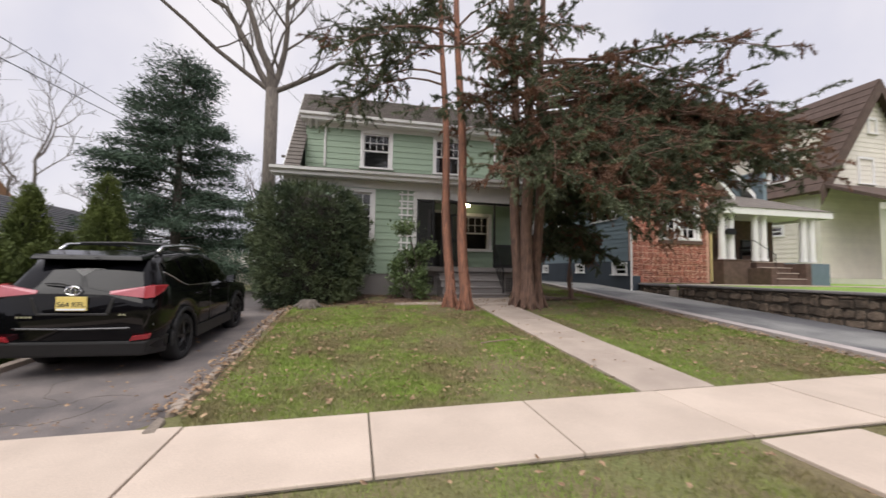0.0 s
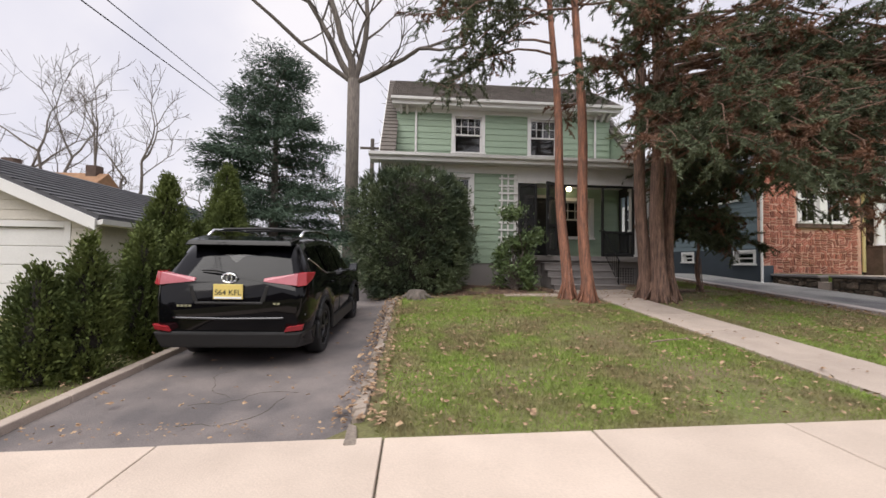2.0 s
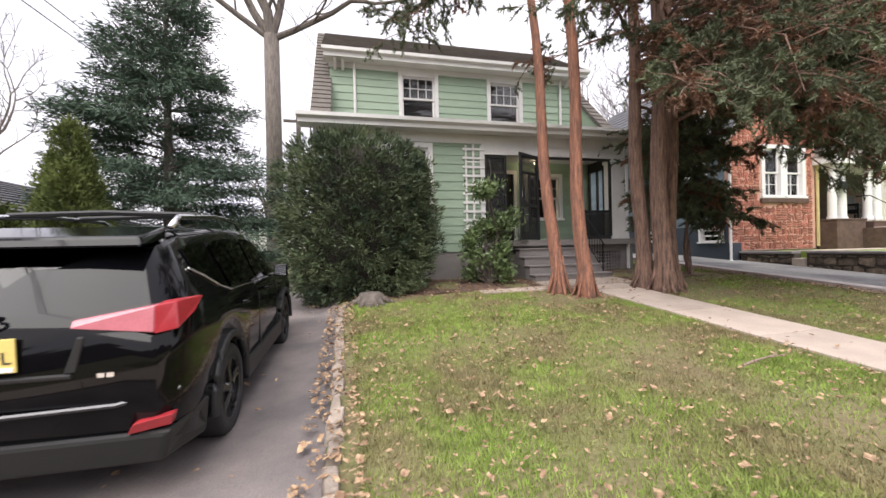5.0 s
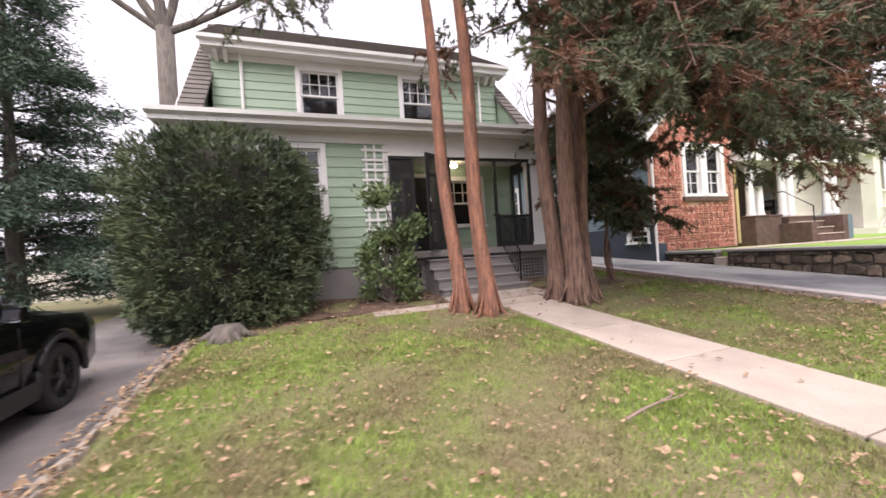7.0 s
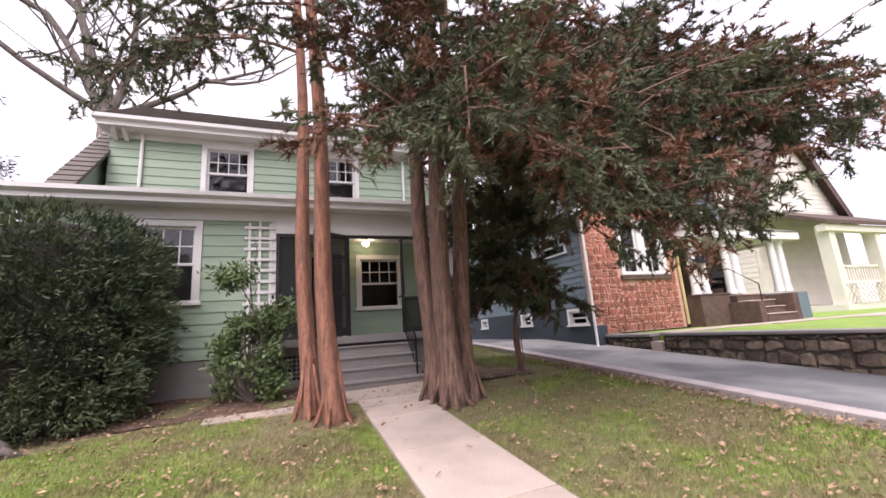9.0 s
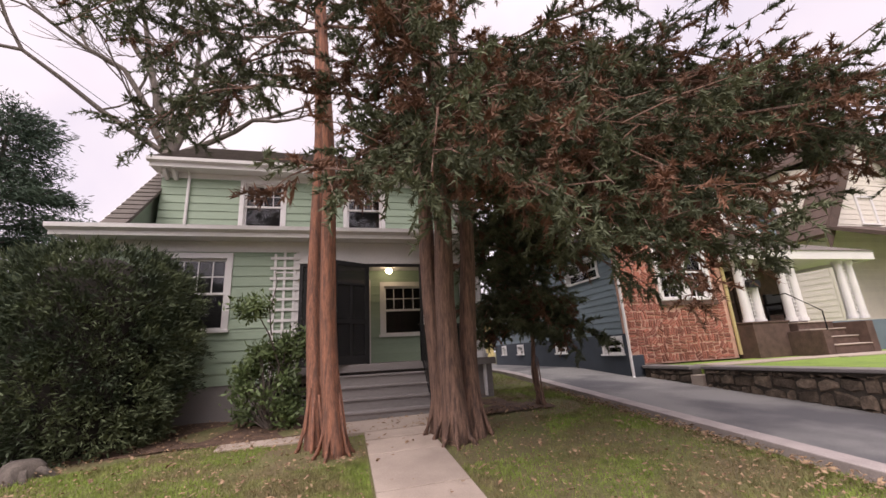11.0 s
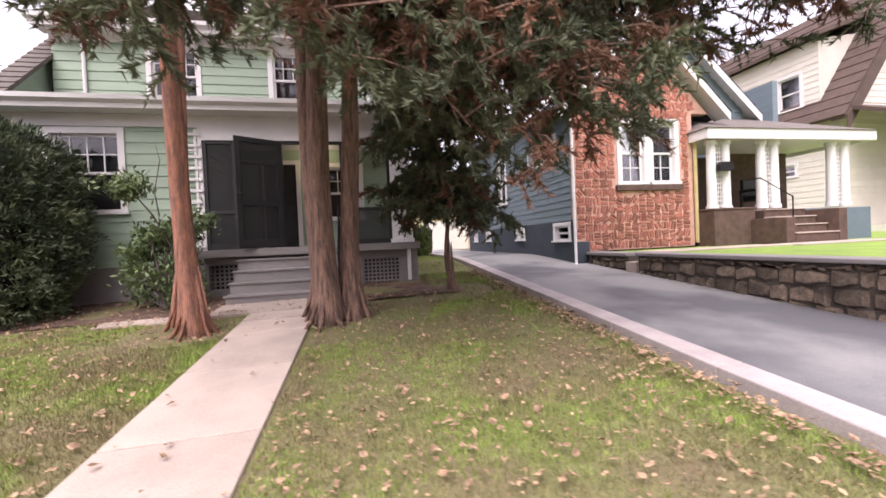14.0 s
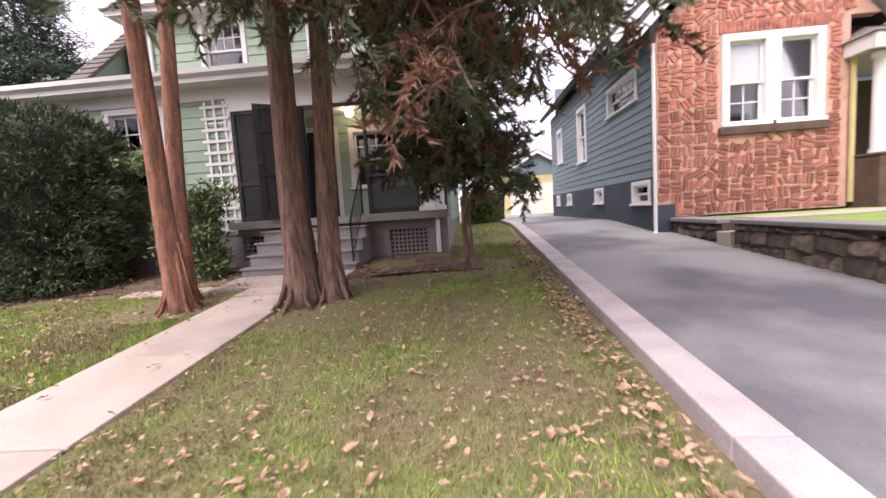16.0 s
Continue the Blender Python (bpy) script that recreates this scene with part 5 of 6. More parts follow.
for i in range(16):
    p = Vector((0.35 + random.gauss(0, 0.16), random.gauss(0, 0.12), 1.05 + random.random() * 0.5))
    cen.append(tuple(p))
    out.append((0.2, 0, 0.8))
    q.tube([(0.2, 0, 0.8), p], [0.01, 0.005], 4)
q.tube([(0.1, 0, 0.0), (0.2, -0.1, 1.0), (0.05, -0.3, 1.5), (-0.12, -0.5, 1.85)], [0.022, 0.018, 0.013, 0.008], 6)
q.tube([(0.05, -0.1, 1.5), (0.0, -0.1, 1.9), (0.1, -0.1, 2.4), (0.05, -0.1, 2.65)], [0.012, 0.01, 0.007, 0.003], 5)
q.ob("stems", M_BARK3, rh)
for i in range(9):
    cen.append((-0.15 + random.gauss(0, 0.12), -0.5 + random.gauss(0, 0.08), 1.9 + random.gauss(0, 0.06)))
    out.append((0, 0, 1))
tagged(new("leaves", tri_mesh("leaves", sprays(cen, out, 60, (0.09, 0.09, 0.07), 0.11, 0.021, hang=0.1, jitter=0.7), M_RHODO)), kind="stuff").parent = rh
# low clipped hedge by the far drive, and a cut stump
shell_shrub("box_hedge", "square clipped brownish hedge at the drive's end", "hedge", (6.55, 18.6, 0.9), [(0.0, 0.45), (0.4, 0.6), (1.0, 0.62), (1.2, 0.5), (1.25, 0.05)], M_ARB, 6000, (0.09, 0.018), seed=12)
stump = thing("tree_stump", "low grey weathered stump at the bush's foot", "stump", at=(-1.05, 9.85, G(-1.05, 9.85)))
q = MB()
q.tube([(0, 0, -0.1), (0, 0, 0.05), (0.02, 0, 0.16), (0.02, 0, 0.2)], [0.3, 0.24, 0.19, 0.12], 14, flat=0.13)
for a in range(6):
    an = a * 1.05
    q.tube([(0.1 * math.cos(an), 0.1 * math.sin(an), 0.12), (0.42 * math.cos(an), 0.3 * math.sin(an), -0.03)], [0.07, 0.03], 6)
q.ob("stump_wood", M_BARK3, stump, smooth=True)

# ---- parked car ----
CAR = [(0.00, 0.80, 0.48, 1.03, 0.78, 1.09), (0.07, 0.87, 0.40, 1.10, 0.76, 1.18), (0.25, 0.905, 0.34, 1.14, 0.71, 1.40), (0.42, 0.915, 0.31, 1.15, 0.67, 1.58), (0.75, 0.92, 0.28, 1.15, 0.66, 1.645), (1.6, 0.92, 0.26, 1.12, 0.67, 1.68),
       (2.4, 0.92, 0.26, 1.09, 0.67, 1.66), (2.9, 0.92, 0.26, 1.06, 0.65, 1.56), (3.6, 0.92, 0.26, 1.03, 0.72, 1.12), (4.2, 0.90, 0.30, 0.96, 0.72, 1.01), (4.5, 0.85, 0.38, 0.84, 0.66, 0.90), (4.6, 0.76, 0.46, 0.74, 0.60, 0.80)]


def car_at(y):
    for a, b in zip(CAR, CAR[1:]):
        if y <= b[0] + 1e-9:
            f = (y - a[0]) / (b[0] - a[0])
            return [u + (v - u) * f for u, v in zip(a, b)]
    return list(CAR[-1])


def car_sill(y, zb):
    for c in (0.98, 3.62):
        if abs(y - c) < 0.43:
            zb = max(zb, 0.36 + math.sqrt(0.43 ** 2 - (y - c) ** 2))
    return zb


def car_side(y, s):
    """A point of the flank: s 0 at the belt, 1 at the roof's edge."""
    _, w, zb, belt, wr, roof = car_at(y)
    return (w * 0.975 + (wr + (w - wr) * 0.06 - w * 0.975) * s, belt + (roof - 0.07 - belt) * s)


def make_car():
    car = thing("parked_car", "black compact sport utility car with roof rails parked on the driveway", "car")
    ys = sorted({*[c[0] for c in CAR], *[0.98 + 0.43 * math.sin(radians(a)) for a in range(-90, 91, 15)], *[3.62 + 0.43 * math.sin(radians(a)) for a in range(-90, 91, 15)]})
    q, rows = MB(), []
    for y in ys:
        _, w, zb, belt, wr, roof = car_at(y)
        z0 = car_sill(y, zb)
        mid = max(z0 + 0.02, 0.72)
        h = [(0, z0), (w * 0.90, z0), (w * 0.985, z0 + 0.02), (w * 1.0, mid), (w * 1.0, max(mid, (mid + belt) / 2)), (w * 0.975, belt), (wr + (w - wr) * 0.06, roof - 0.07), (wr * 0.9, roof - 0.02), (wr * 0.5, roof + 0.005), (0, roof + 0.012)]
        ring = h + [(-x, z) for x, z in reversed(h[1:-1])]
        rows.append([(x, y, z) for x, z in ring])
    n = len(rows[0])
    for r in rows:
        q.v += r
    for j in range(len(rows) - 1):
        for k in range(n):
            q.f.append((j * n + k, j * n + (k + 1) % n, (j + 1) * n + (k + 1) % n, (j + 1) * n + k))
            q.m.append(0)
    q.f += [tuple(range(n)), tuple((len(rows) - 1) * n + k for k in reversed(range(n)))]
    q.m += [0, 0]
    body = q.ob("body", M_PAINTB, car, smooth=True)
    # side windows with a bright belt line
    for sd in (-1, 1):
        for a, b, cut in ((0.62, 1.06, 0.45), (1.13, 1.98, 0), (2.05, 2.92, -0.5)):
            q, g, steps = MB(), [], 6
            for i in range(steps + 1):
                y = a + (b - a) * i / steps
                lo, hi = 0.07, 0.90
                if cut > 0:
                    lo = 0.07 + cut * (1 - i / steps)
                x0, z0 = car_side(y, lo)
                x1, z1 = car_side(y, hi)
                g.append(((sd * (x0 + 0.014), y, z0), (sd * (x1 + 0.014), y, z1)))
            for i in range(steps):
                o4 = [g[i][0], g[i + 1][0], g[i + 1][1], g[i][1]]
                q.hexa(o4 + [(p[0] - sd * 0.004, p[1], p[2]) for p in o4])
            q.ob("side_window", M_CARGLASS, car)
        q = MB()
        q.tube([(sd * (car_side(y, s)[0] + 0.012), y, car_side(y, s)[1]) for y, s in ((0.56, 0.58), (0.72, 0.36), (0.90, 0.15), (1.1, 0.03), (1.8, 0.03), (2.4, 0.03), (3.0, 0.03))], [0.008] * 7, 6)
        q.ob("belt_trim", M_CHROME, car)
        q = MB()
        for y0 in (1.32, 2.25):
            x, z = 0.925, 1.0
            q.tube([(sd * x, y0, z), (sd * (x + 0.03), y0 + 0.03, z), (sd * (x + 0.03), y0 + 0.17, z), (sd * x, y0 + 0.2, z)], [0.014] * 4, 6)
        q.ob("door_handle", M_PAINTB, car)
        # shut lines
        q = MB()
        for y in (2.0, 2.98):
            q.box(sd * 0.918 - 0.005, sd * 0.918 + 0.005, y - 0.004, y + 0.004, 0.42, 1.0)
        q.ob("door_gap", M_INK, car)
        # dark cladding: sill and wheel-arch lips
        q = MB()
        q.box(min(sd * 0.86, sd * 0.935), max(sd * 0.86, sd * 0.935), 1.42, 3.18, 0.27, 0.45)
        for c in (0.98, 3.62):
            pts = [(sd * 0.915, c + 0.435 * math.cos(radians(a)), 0.36 + 0.435 * math.sin(radians(a))) for a in range(-6, 187, 12)]
            q.tube(pts, [0.035] * len(pts), 6)
        q.ob("cladding", M_CLAD, car, 0.01)
        # mirror
        q = MB()
        q.hexa([(sd * 0.93, 2.74, 1.08), (sd * 1.09, 2.72, 1.07), (sd * 1.09, 2.84, 1.07), (sd * 0.93, 2.86, 1.08), (sd * 0.94, 2.75, 1.22), (sd * 1.10, 2.73, 1.23), (sd * 1.09, 2.82, 1.21), (sd * 0.94, 2.84, 1.2)])
        q.box(min(sd * 0.84, sd * 0.95), max(sd * 0.84, sd * 0.95), 2.78, 2.82, 1.09, 1.12)
        q.ob("mirror", M_PAINTB, car, 0.025)
        q = MB()
        q.face([(sd * 0.95, 2.725, 1.10), (sd * 1.08, 2.705, 1.09), (sd * 1.085, 2.712, 1.205), (sd * 0.955, 2.735, 1.20)])
        q.ob("mirror_glass", M_CHROME, car)
        # roof rail
        q = MB()
        q.tube([(sd * 0.62, 0.72, 1.66), (sd * 0.62, 0.86, 1.74), (sd * 0.63, 1.6, 1.765), (sd * 0.62, 2.3, 1.74), (sd * 0.61, 2.5, 1.66)], [0.022] * 5, 8)
        q.ob("roof_rail", M_CHROME, car, smooth=True)
        # tail lamp: red wedge round the corner, pale lower lens
        q = MB()
        def lamp(y, x, z):
            return (sd * x, y - (0.0 if z > 0.8 else 0.04), z + (0.11 if z > 0.8 else -0.03))
        q.hexa([lamp(-0.005, 0.40, 0.995), lamp(-0.012, 0.80, 0.95), lamp(0.12, 0.80, 0.95), lamp(0.10, 0.40, 0.995), lamp(0.02, 0.40, 1.035), lamp(0.02, 0.80, 1.10), lamp(0.14, 0.80, 1.10), lamp(0.12, 0.40, 1.035)])
        tagged(q.ob("tail_lamp", M_CLEAR, car, 0.008), "pale pink reflecting lamp lens")
        q = MB()
        q.hexa([lamp(-0.012, 0.80, 0.94), lamp(0.06, 0.90, 0.95), lamp(0.26, 0.925, 1.02), lamp(0.12, 0.80, 0.97), lamp(0.02, 0.80, 1.10), lamp(0.09, 0.885, 1.11), lamp(0.40, 0.925, 1.10), lamp(0.14, 0.80, 1.11)])
        q.ob("tail_lamp", M_RED, car, 0.008)
        q = MB()
        q.hexa([lamp(0.0, 0.66, 0.535), lamp(0.05, 0.86, 0.55), lamp(0.1, 0.86, 0.55), lamp(0.06, 0.66, 0.535), lamp(-0.02, 0.70, 0.60), lamp(0.03, 0.88, 0.62), lamp(0.1, 0.88, 0.62), lamp(0.06, 0.70, 0.60)])
        q.ob("reflector", M_RED, car, 0.006)
        # wheels
        for c in (0.98, 3.62):
            wh = new("wheel")
            wh.parent = car
            q = MB()
            prof = [(0.0, 0.24), (0.0, 0.33), (0.025, 0.355), (0.11, 0.36), (0.20, 0.355), (0.225, 0.33), (0.225, 0.24)]
            N = 32
            for o, r in prof:
                q.v += [(sd * (0.915 - o), c + r * math.cos(k * math.tau / N), 0.36 + r * math.sin(k * math.tau / N)) for k in range(N)]
            for j in range(len(prof)):
                for k in range(N):
                    j2 = (j + 1) % len(prof)
                    q.f.append((j * N + k, j * N + (k + 1) % N, j2 * N + (k + 1) % N, j2 * N + k))
                    q.m.append(0)
            q.ob("tyre", M_TYRE, wh, smooth=True)
            q = MB()
            q.tube([(sd * 0.80, c, 0.36), (sd * 0.83, c, 0.36)], [0.245, 0.245], 28, k=1)
            for a in range(5):
                an = a * math.tau / 5 + 0.3
                for off in (-0.13, 0.13):
                    u, v = math.cos(an + off * 0.5), math.sin(an + off * 0.5)
                    u2, v2 = math.cos(an + off), math.sin(an + off)
                    q.tube([(sd * 0.895, c + 0.05 * u, 0.36 + 0.05 * v), (sd * 0.885, c + 0.15 * u, 0.36 + 0.15 * v), (sd * 0.89, c + 0.235 * u2, 0.36 + 0.235 * v2)], [0.022, 0.018, 0.02], 6)
            q.tube([(sd * 0.87, c, 0.36), (sd * 0.903, c, 0.36)], [0.055, 0.045], 14)
            ring = [(sd * 0.898, c + 0.24 * math.cos(k * math.tau / 28), 0.36 + 0.24 * math.sin(k * math.tau / 28)) for k in range(29)]
            q.tube(ring, [0.012] * 29, 6)
            q.ob("rim", [M_RIM, M_INK], wh)
    # rear: glass, spoiler, wiper, bumper, plate
    q = MB()
    for i in range(6):
        x0, x1 = -0.60 + 1.2 * i / 6, -0.60 + 1.2 * (i + 1) / 6
        b0, b1 = [0.10 - 0.05 * (1 - (x / 0.6) ** 2) - 0.012 for x in (x0, x1)]
        e = [(x0 * 1.12, b0 + 0.04, 1.20), (x1 * 1.12, b1 + 0.04, 1.20), (x1, b1 + 0.31, 1.535), (x0, b0 + 0.31, 1.535)]
        q.hexa([e[0], e[1], (e[1][0], e[1][1] + 0.01, e[1][2]), (e[0][0], e[0][1] + 0.01, e[0][2]), e[3], e[2], (e[2][0], e[2][1] + 0.01, e[2][2]), (e[3][0], e[3][1] + 0.01, e[3][2])])
    q.ob("rear_window", M_CARGLASS, car)
    q = MB()
    q.hexa([(-0.66, 0.22, 1.53), (0.66, 0.22, 1.53), (0.66, 0.55, 1.58), (-0.66, 0.55, 1.58), (-0.63, 0.26, 1.60), (0.63, 0.26, 1.60), (0.64, 0.62, 1.665), (-0.64, 0.62, 1.665)])
    q.ob("spoiler", M_PAINTB, car, 0.02)
    q = MB()
    q.tube([(0.05, 0.035, 1.19), (-0.18, 0.05, 1.235), (-0.36, 0.08, 1.23)], [0.018, 0.016, 0.008], 6)
    q.ob("wiper", M_CLAD, car)
    q = MB()
    q.hexa([(-0.80, 0.02, 0.30), (0.80, 0.02, 0.30), (0.90, 0.45, 0.26), (-0.90, 0.45, 0.26), (-0.87, -0.035, 0.50), (0.87, -0.035, 0.50), (0.93, 0.45, 0.52), (-0.93, 0.45, 0.52)])
    q.ob("bumper", M_CLAD, car, 0.03)
    q = MB()
    q.tube([(-0.88, 0.10, 0.70), (-0.6, -0.005, 0.665), (0, -0.03, 0.66), (0.6, -0.005, 0.665), (0.88, 0.10, 0.70)], [0.014] * 5, 6)
    q.ob("bumper_trim", M_RIM, car)
    q = MB()
    q.box(-0.40, 0.40, -0.012, 0.02, 0.83, 0.862)
    q.hexa([(-0.42, -0.012, 0.862), (-0.36, -0.012, 0.862), (-0.36, 0.02, 0.862), (-0.42, 0.02, 0.862), (-0.47, -0.008, 1.06), (-0.43, -0.008, 1.06), (-0.43, 0.02, 1.06), (-0.47, 0.02, 1.06)])
    q.hexa([(0.36, -0.012, 0.862), (0.42, -0.012, 0.862), (0.42, 0.02, 0.862), (0.36, 0.02, 0.862), (0.43, -0.008, 1.06), (0.47, -0.008, 1.06), (0.47, 0.02, 1.06), (0.43, 0.02, 1.06)])
    q.ob("plate_recess", M_CLAD, car, 0.01)
    boxed("licence_plate", M_PLATE, car, -0.172, 0.172, -0.03, -0.018, 0.895, 1.075, bevel=0.004)
    q = MB()
    q.box(-0.16, 0.16, -0.034, -0.0305, 0.902, 0.925)
    q.ob("plate_band", M_BLIND, car)

    def words(text, size, x, z, m, parent, name):
        cu = bpy.data.curves.new(name, "FONT")
        cu.body, cu.size, cu.align_x, cu.extrude = text, size, "CENTER", 0.001
        tmp = new(name, cu)
        me = bpy.data.meshes.new_from_object(tmp.evaluated_get(bpy.context.evaluated_depsgraph_get()))
        bpy.data.objects.remove(tmp)
        me.materials.clear()
        me.materials.append(m)
        o = new(name, me)
        o.matrix_basis = pose(x, -0.033, z, 90, 0, 0)
        o.parent = parent

    words("S64 KFL", 0.092, 0.0, 0.945, M_INK, car, "plate_lettering")
    q = MB()
    q.tube([(0.085 * math.cos(a * math.tau / 20), -0.004, 1.145 + 0.055 * math.sin(a * math.tau / 20)) for a in range(21)], [0.011] * 21, 6)
    q.tube([(0.03 * math.cos(a * math.tau / 14), -0.006, 1.145 + 0.05 * math.sin(a * math.tau / 14)) for a in range(15)], [0.008] * 15, 5)
    q.ob("badge", M_CHROME, car)
    q = MB()
    for i in range(4):
        q.box(-0.60 + i * 0.045, -0.565 + i * 0.045, -0.012, 0.01, 0.80, 0.825)
    for i in range(2):
        q.box(0.52 + i * 0.045, 0.555 + i * 0.045, -0.012, 0.01, 0.83, 0.855)
    q.ob("model_badge", M_CHROME, car)
    for y in (1.15, 1.95):
        q = MB()
        q.tube([(-0.64, y, 1.765), (0, y, 1.785), (0.64, y, 1.765)], [0.022] * 3, 6)
        q.ob("cross_bar", M_CLAD, car)
    q = MB()
    q.box(-0.7, 0.7, 1.3, 3.2, 0.22, 0.30)
    q.box(-0.5, 0.5, 0.2, 1.3, 0.30, 0.4)
    q.ob("underbody", M_CLAD, car)
    k = 0.885
    car.matrix_basis = Matrix.Translation((-3.09, 5.34, G(-3.0, 5.25) - 0.005)) @ pose(0, 0, 0, 2.4, 0, -0.95) @ Matrix.Diagonal((k, k, k, 1))


make_car()

# ---- lawn: blades, dead leaves, twigs ----


def on_ground(n, x0, x1, y0, y1):
    x, y = RNG.uniform(x0, x1, n), RNG.uniform(y0, y1, n)
    z = np.array([G(a, b) for a, b in zip(x, y)])
    return np.stack([x, y, z], 1)


def clear_of_paving(p):
    x, y = p[:, 0], p[:, 1]
    pav = (y > 2.58) & (y < 3.76)
    path = (x > 2.97) & (x < 3.96)
    bed = (y > 10.0 + 0.25 * np.sin(x * 2.1)) & (x < 5.75)
    thin = np.array([noise.noise((a * 0.9, b * 0.9, 5)) for a, b in zip(x, y)])
    trees = (np.hypot(x - 4.3, (y - 9.6) * 0.9) < 1.3) | (np.hypot(x - 2.4, y - 9.4) < 0.7) | (np.hypot(x - 6.1, y - 10.5) < 0.7)
    return ~pav & ~path & ~bed & (RNG.random(len(x)) < 0.62 + 0.7 * thin) & ~(trees & (RNG.random(len(x)) < 0.85))


def lawn(name, label, areas, h=0.05):
    tris = []
    for n, box in areas:
        p = on_ground(n, *box)
        p = p[clear_of_paving(p)]
        p[:, 2] -= 0.005
        d = np.tile([0.0, 0.0, 1.0], (len(p), 1)) + RNG.normal(0, 0.45, (len(p), 3))
        d /= np.linalg.norm(d, axis=1)[:, None]
        s = np.cross(d, RNG.normal(0, 1, (len(p), 3)))
        s /= np.linalg.norm(s, axis=1)[:, None]
        L = (h * RNG.uniform(0.5, 1.4, len(p)))[:, None]
        tris.append(np.stack([p - s * 0.004, p + s * 0.004, p + d * L], 1))
    tagged(new(name, tri_mesh(name, np.concatenate(tris), M_GRASS)), label, "grass", kind="stuff")


lawn("lawn_grass", "short patchy green and straw-coloured lawn grass", [(210000, (-1.4, 3.0, 3.7, 10.4)), (160000, (3.9, 7.1, 3.7, 12.5)), (30000, (5.6, 7.1, 12.0, 20.0)), (60000, (-1.6, 8.0, 0.6, 2.6)), (30000, (-9.0, -4.3, 3.7, 9.0))])


def dead_leaves(name, label, areas, size=0.029, m=None):
    tris = []
    for n, box in areas:
        p = on_ground(n, *box)
        p[:, 2] += 0.045 + RNG.uniform(0, 0.02, n)
        a = RNG.uniform(0, math.tau, n)
        tilt = RNG.normal(0, 0.25, (n, 2))
        u = np.stack([np.cos(a), np.sin(a), tilt[:, 0]], 1)
        v = np.stack([-np.sin(a), np.cos(a), tilt[:, 1]], 1)
        L = (size * RNG.uniform(0.5, 1.4, n))[:, None]
        W = L * RNG.uniform(0.35, 0.7, n)[:, None]
        up = np.array([0, 0, 1.0]) * L * RNG.uniform(0.1, 0.5, n)[:, None]
        e0, e1 = p - u * L, p + u * L + up * 0.6
        s0, s1 = p - v * W + up, p + v * W + up * 0.8
        t0, t1 = p + u * L * 0.45 - v * W * 0.9, p + u * L * 0.45 + v * W * 0.9
        tris += [np.stack([e0, s0, p], 1), np.stack([e0, p, s1], 1), np.stack([p, s0, t0], 1), np.stack([p, t0, e1], 1), np.stack([p, e1, t1], 1), np.stack([p, t1, s1], 1)]
    tagged(new(name, tri_mesh(name, np.concatenate(tris), m or M_LEAF)), label, "leaves", kind="stuff")


dead_leaves("fallen_leaves", "scattered dry tan oak leaves on the lawn", [(1000, (-1.4, 2.95, 3.8, 10.2)), (950, (4.0, 7.05, 3.8, 10.5)), (700, (-1.75, -1.35, 3.9, 9.9)), (900, (6.85, 7.14, 3.9, 12.5)), (700, (-2.2, 5.6, 9.9, 11.9)), (70, (-3.9, -1.7, 4.2, 10.0)), (120, (-5.2, -4.15, 3.8, 8.5)), (90, (-1.4, 3.0, 1.5, 2.6)), (40, (3.0, 3.95, 4.0, 10.0))])
dead_leaves("fallen_leaf_bits", "tiny pale leaf fragments over the grass", [(2600, (-1.4, 2.95, 3.8, 10.2)), (2200, (4.0, 7.05, 3.8, 10.5)), (500, (-2.2, 5.6, 9.9, 11.9)), (130, (-4.0, -1.6, 3.74, 4.05)), (30, (-4.0, -1.7, 4.2, 9.0))], 0.016)
random.seed(61)
q = MB()
for k in range(3):
    x, y = random.uniform(-3.6, -1.9), random.uniform(3.9, 5.2)
    d, pts = random.uniform(0, 3.1), []
    for i in range(12):
        pts.append((x, y, G(x, y) + 0.0))
        d += random.gauss(0, 0.45)
        x, y = min(max(x + 0.09 * math.cos(d), -4.0), -1.66), max(y + 0.09 * math.sin(d), 3.7)
    q.tube(pts, [0.003] * 12, 4)
tagged(q.ob("driveway_cracks", M_JOINT), "fine dark cracks across the asphalt driveway", "crack", kind="structure")
twig_ = thing("fallen_branch", "forked pale bare branch lying on the lawn", "branch", at=(2.2, 5.82, G(2.2, 5.82) + 0.07))
q = MB()
q.tube([(-0.33, -0.06, 0), (-0.15, -0.01, 0.01), (0.05, 0.02, 0.02), (0.2, 0.06, 0.02), (0.32, 0.15, 0.03)], [0.012, 0.011, 0.009, 0.007, 0.003], 6)
q.tube([(0.05, 0.02, 0.02), (0.17, 0.0, 0.03), (0.3, 0.02, 0.04)], [0.007, 0.005, 0.002], 5)
q.tube([(-0.15, -0.01, 0.01), (-0.2, -0.1, 0.02)], [0.006, 0.003], 5)
q.ob("branch_wood", M_WOODF, twig_)

# ---- paving pieces, stones and bricks ----
pav = thing("pavement", "pale concrete pavement of square slabs", "pavement", kind="structure")
random.seed(31)
for k in range(-8, 10):
    x = -1.33 + 1.485 * k
    slab("slab", M_CONC, pav, x + 0.007, x + 1.478, 2.62, 3.71, 0.035 + random.uniform(-0.004, 0.004))
fp = thing("front_path", "straight pinkish concrete path to the porch steps", "path", kind="structure")
ysl = (3.725, 5.1, 6.5, 7.75, 8.9, 9.55)
for a, b in zip(ysl, ysl[1:]):
    slab("slab", M_PATH, fp, 3.0, 3.93, a + 0.010, b - 0.010, 0.03 + random.uniform(-0.005, 0.005))
slab("slab", M_PATH, fp, 2.4, 4.3, 9.98, 10.72, 0.045)
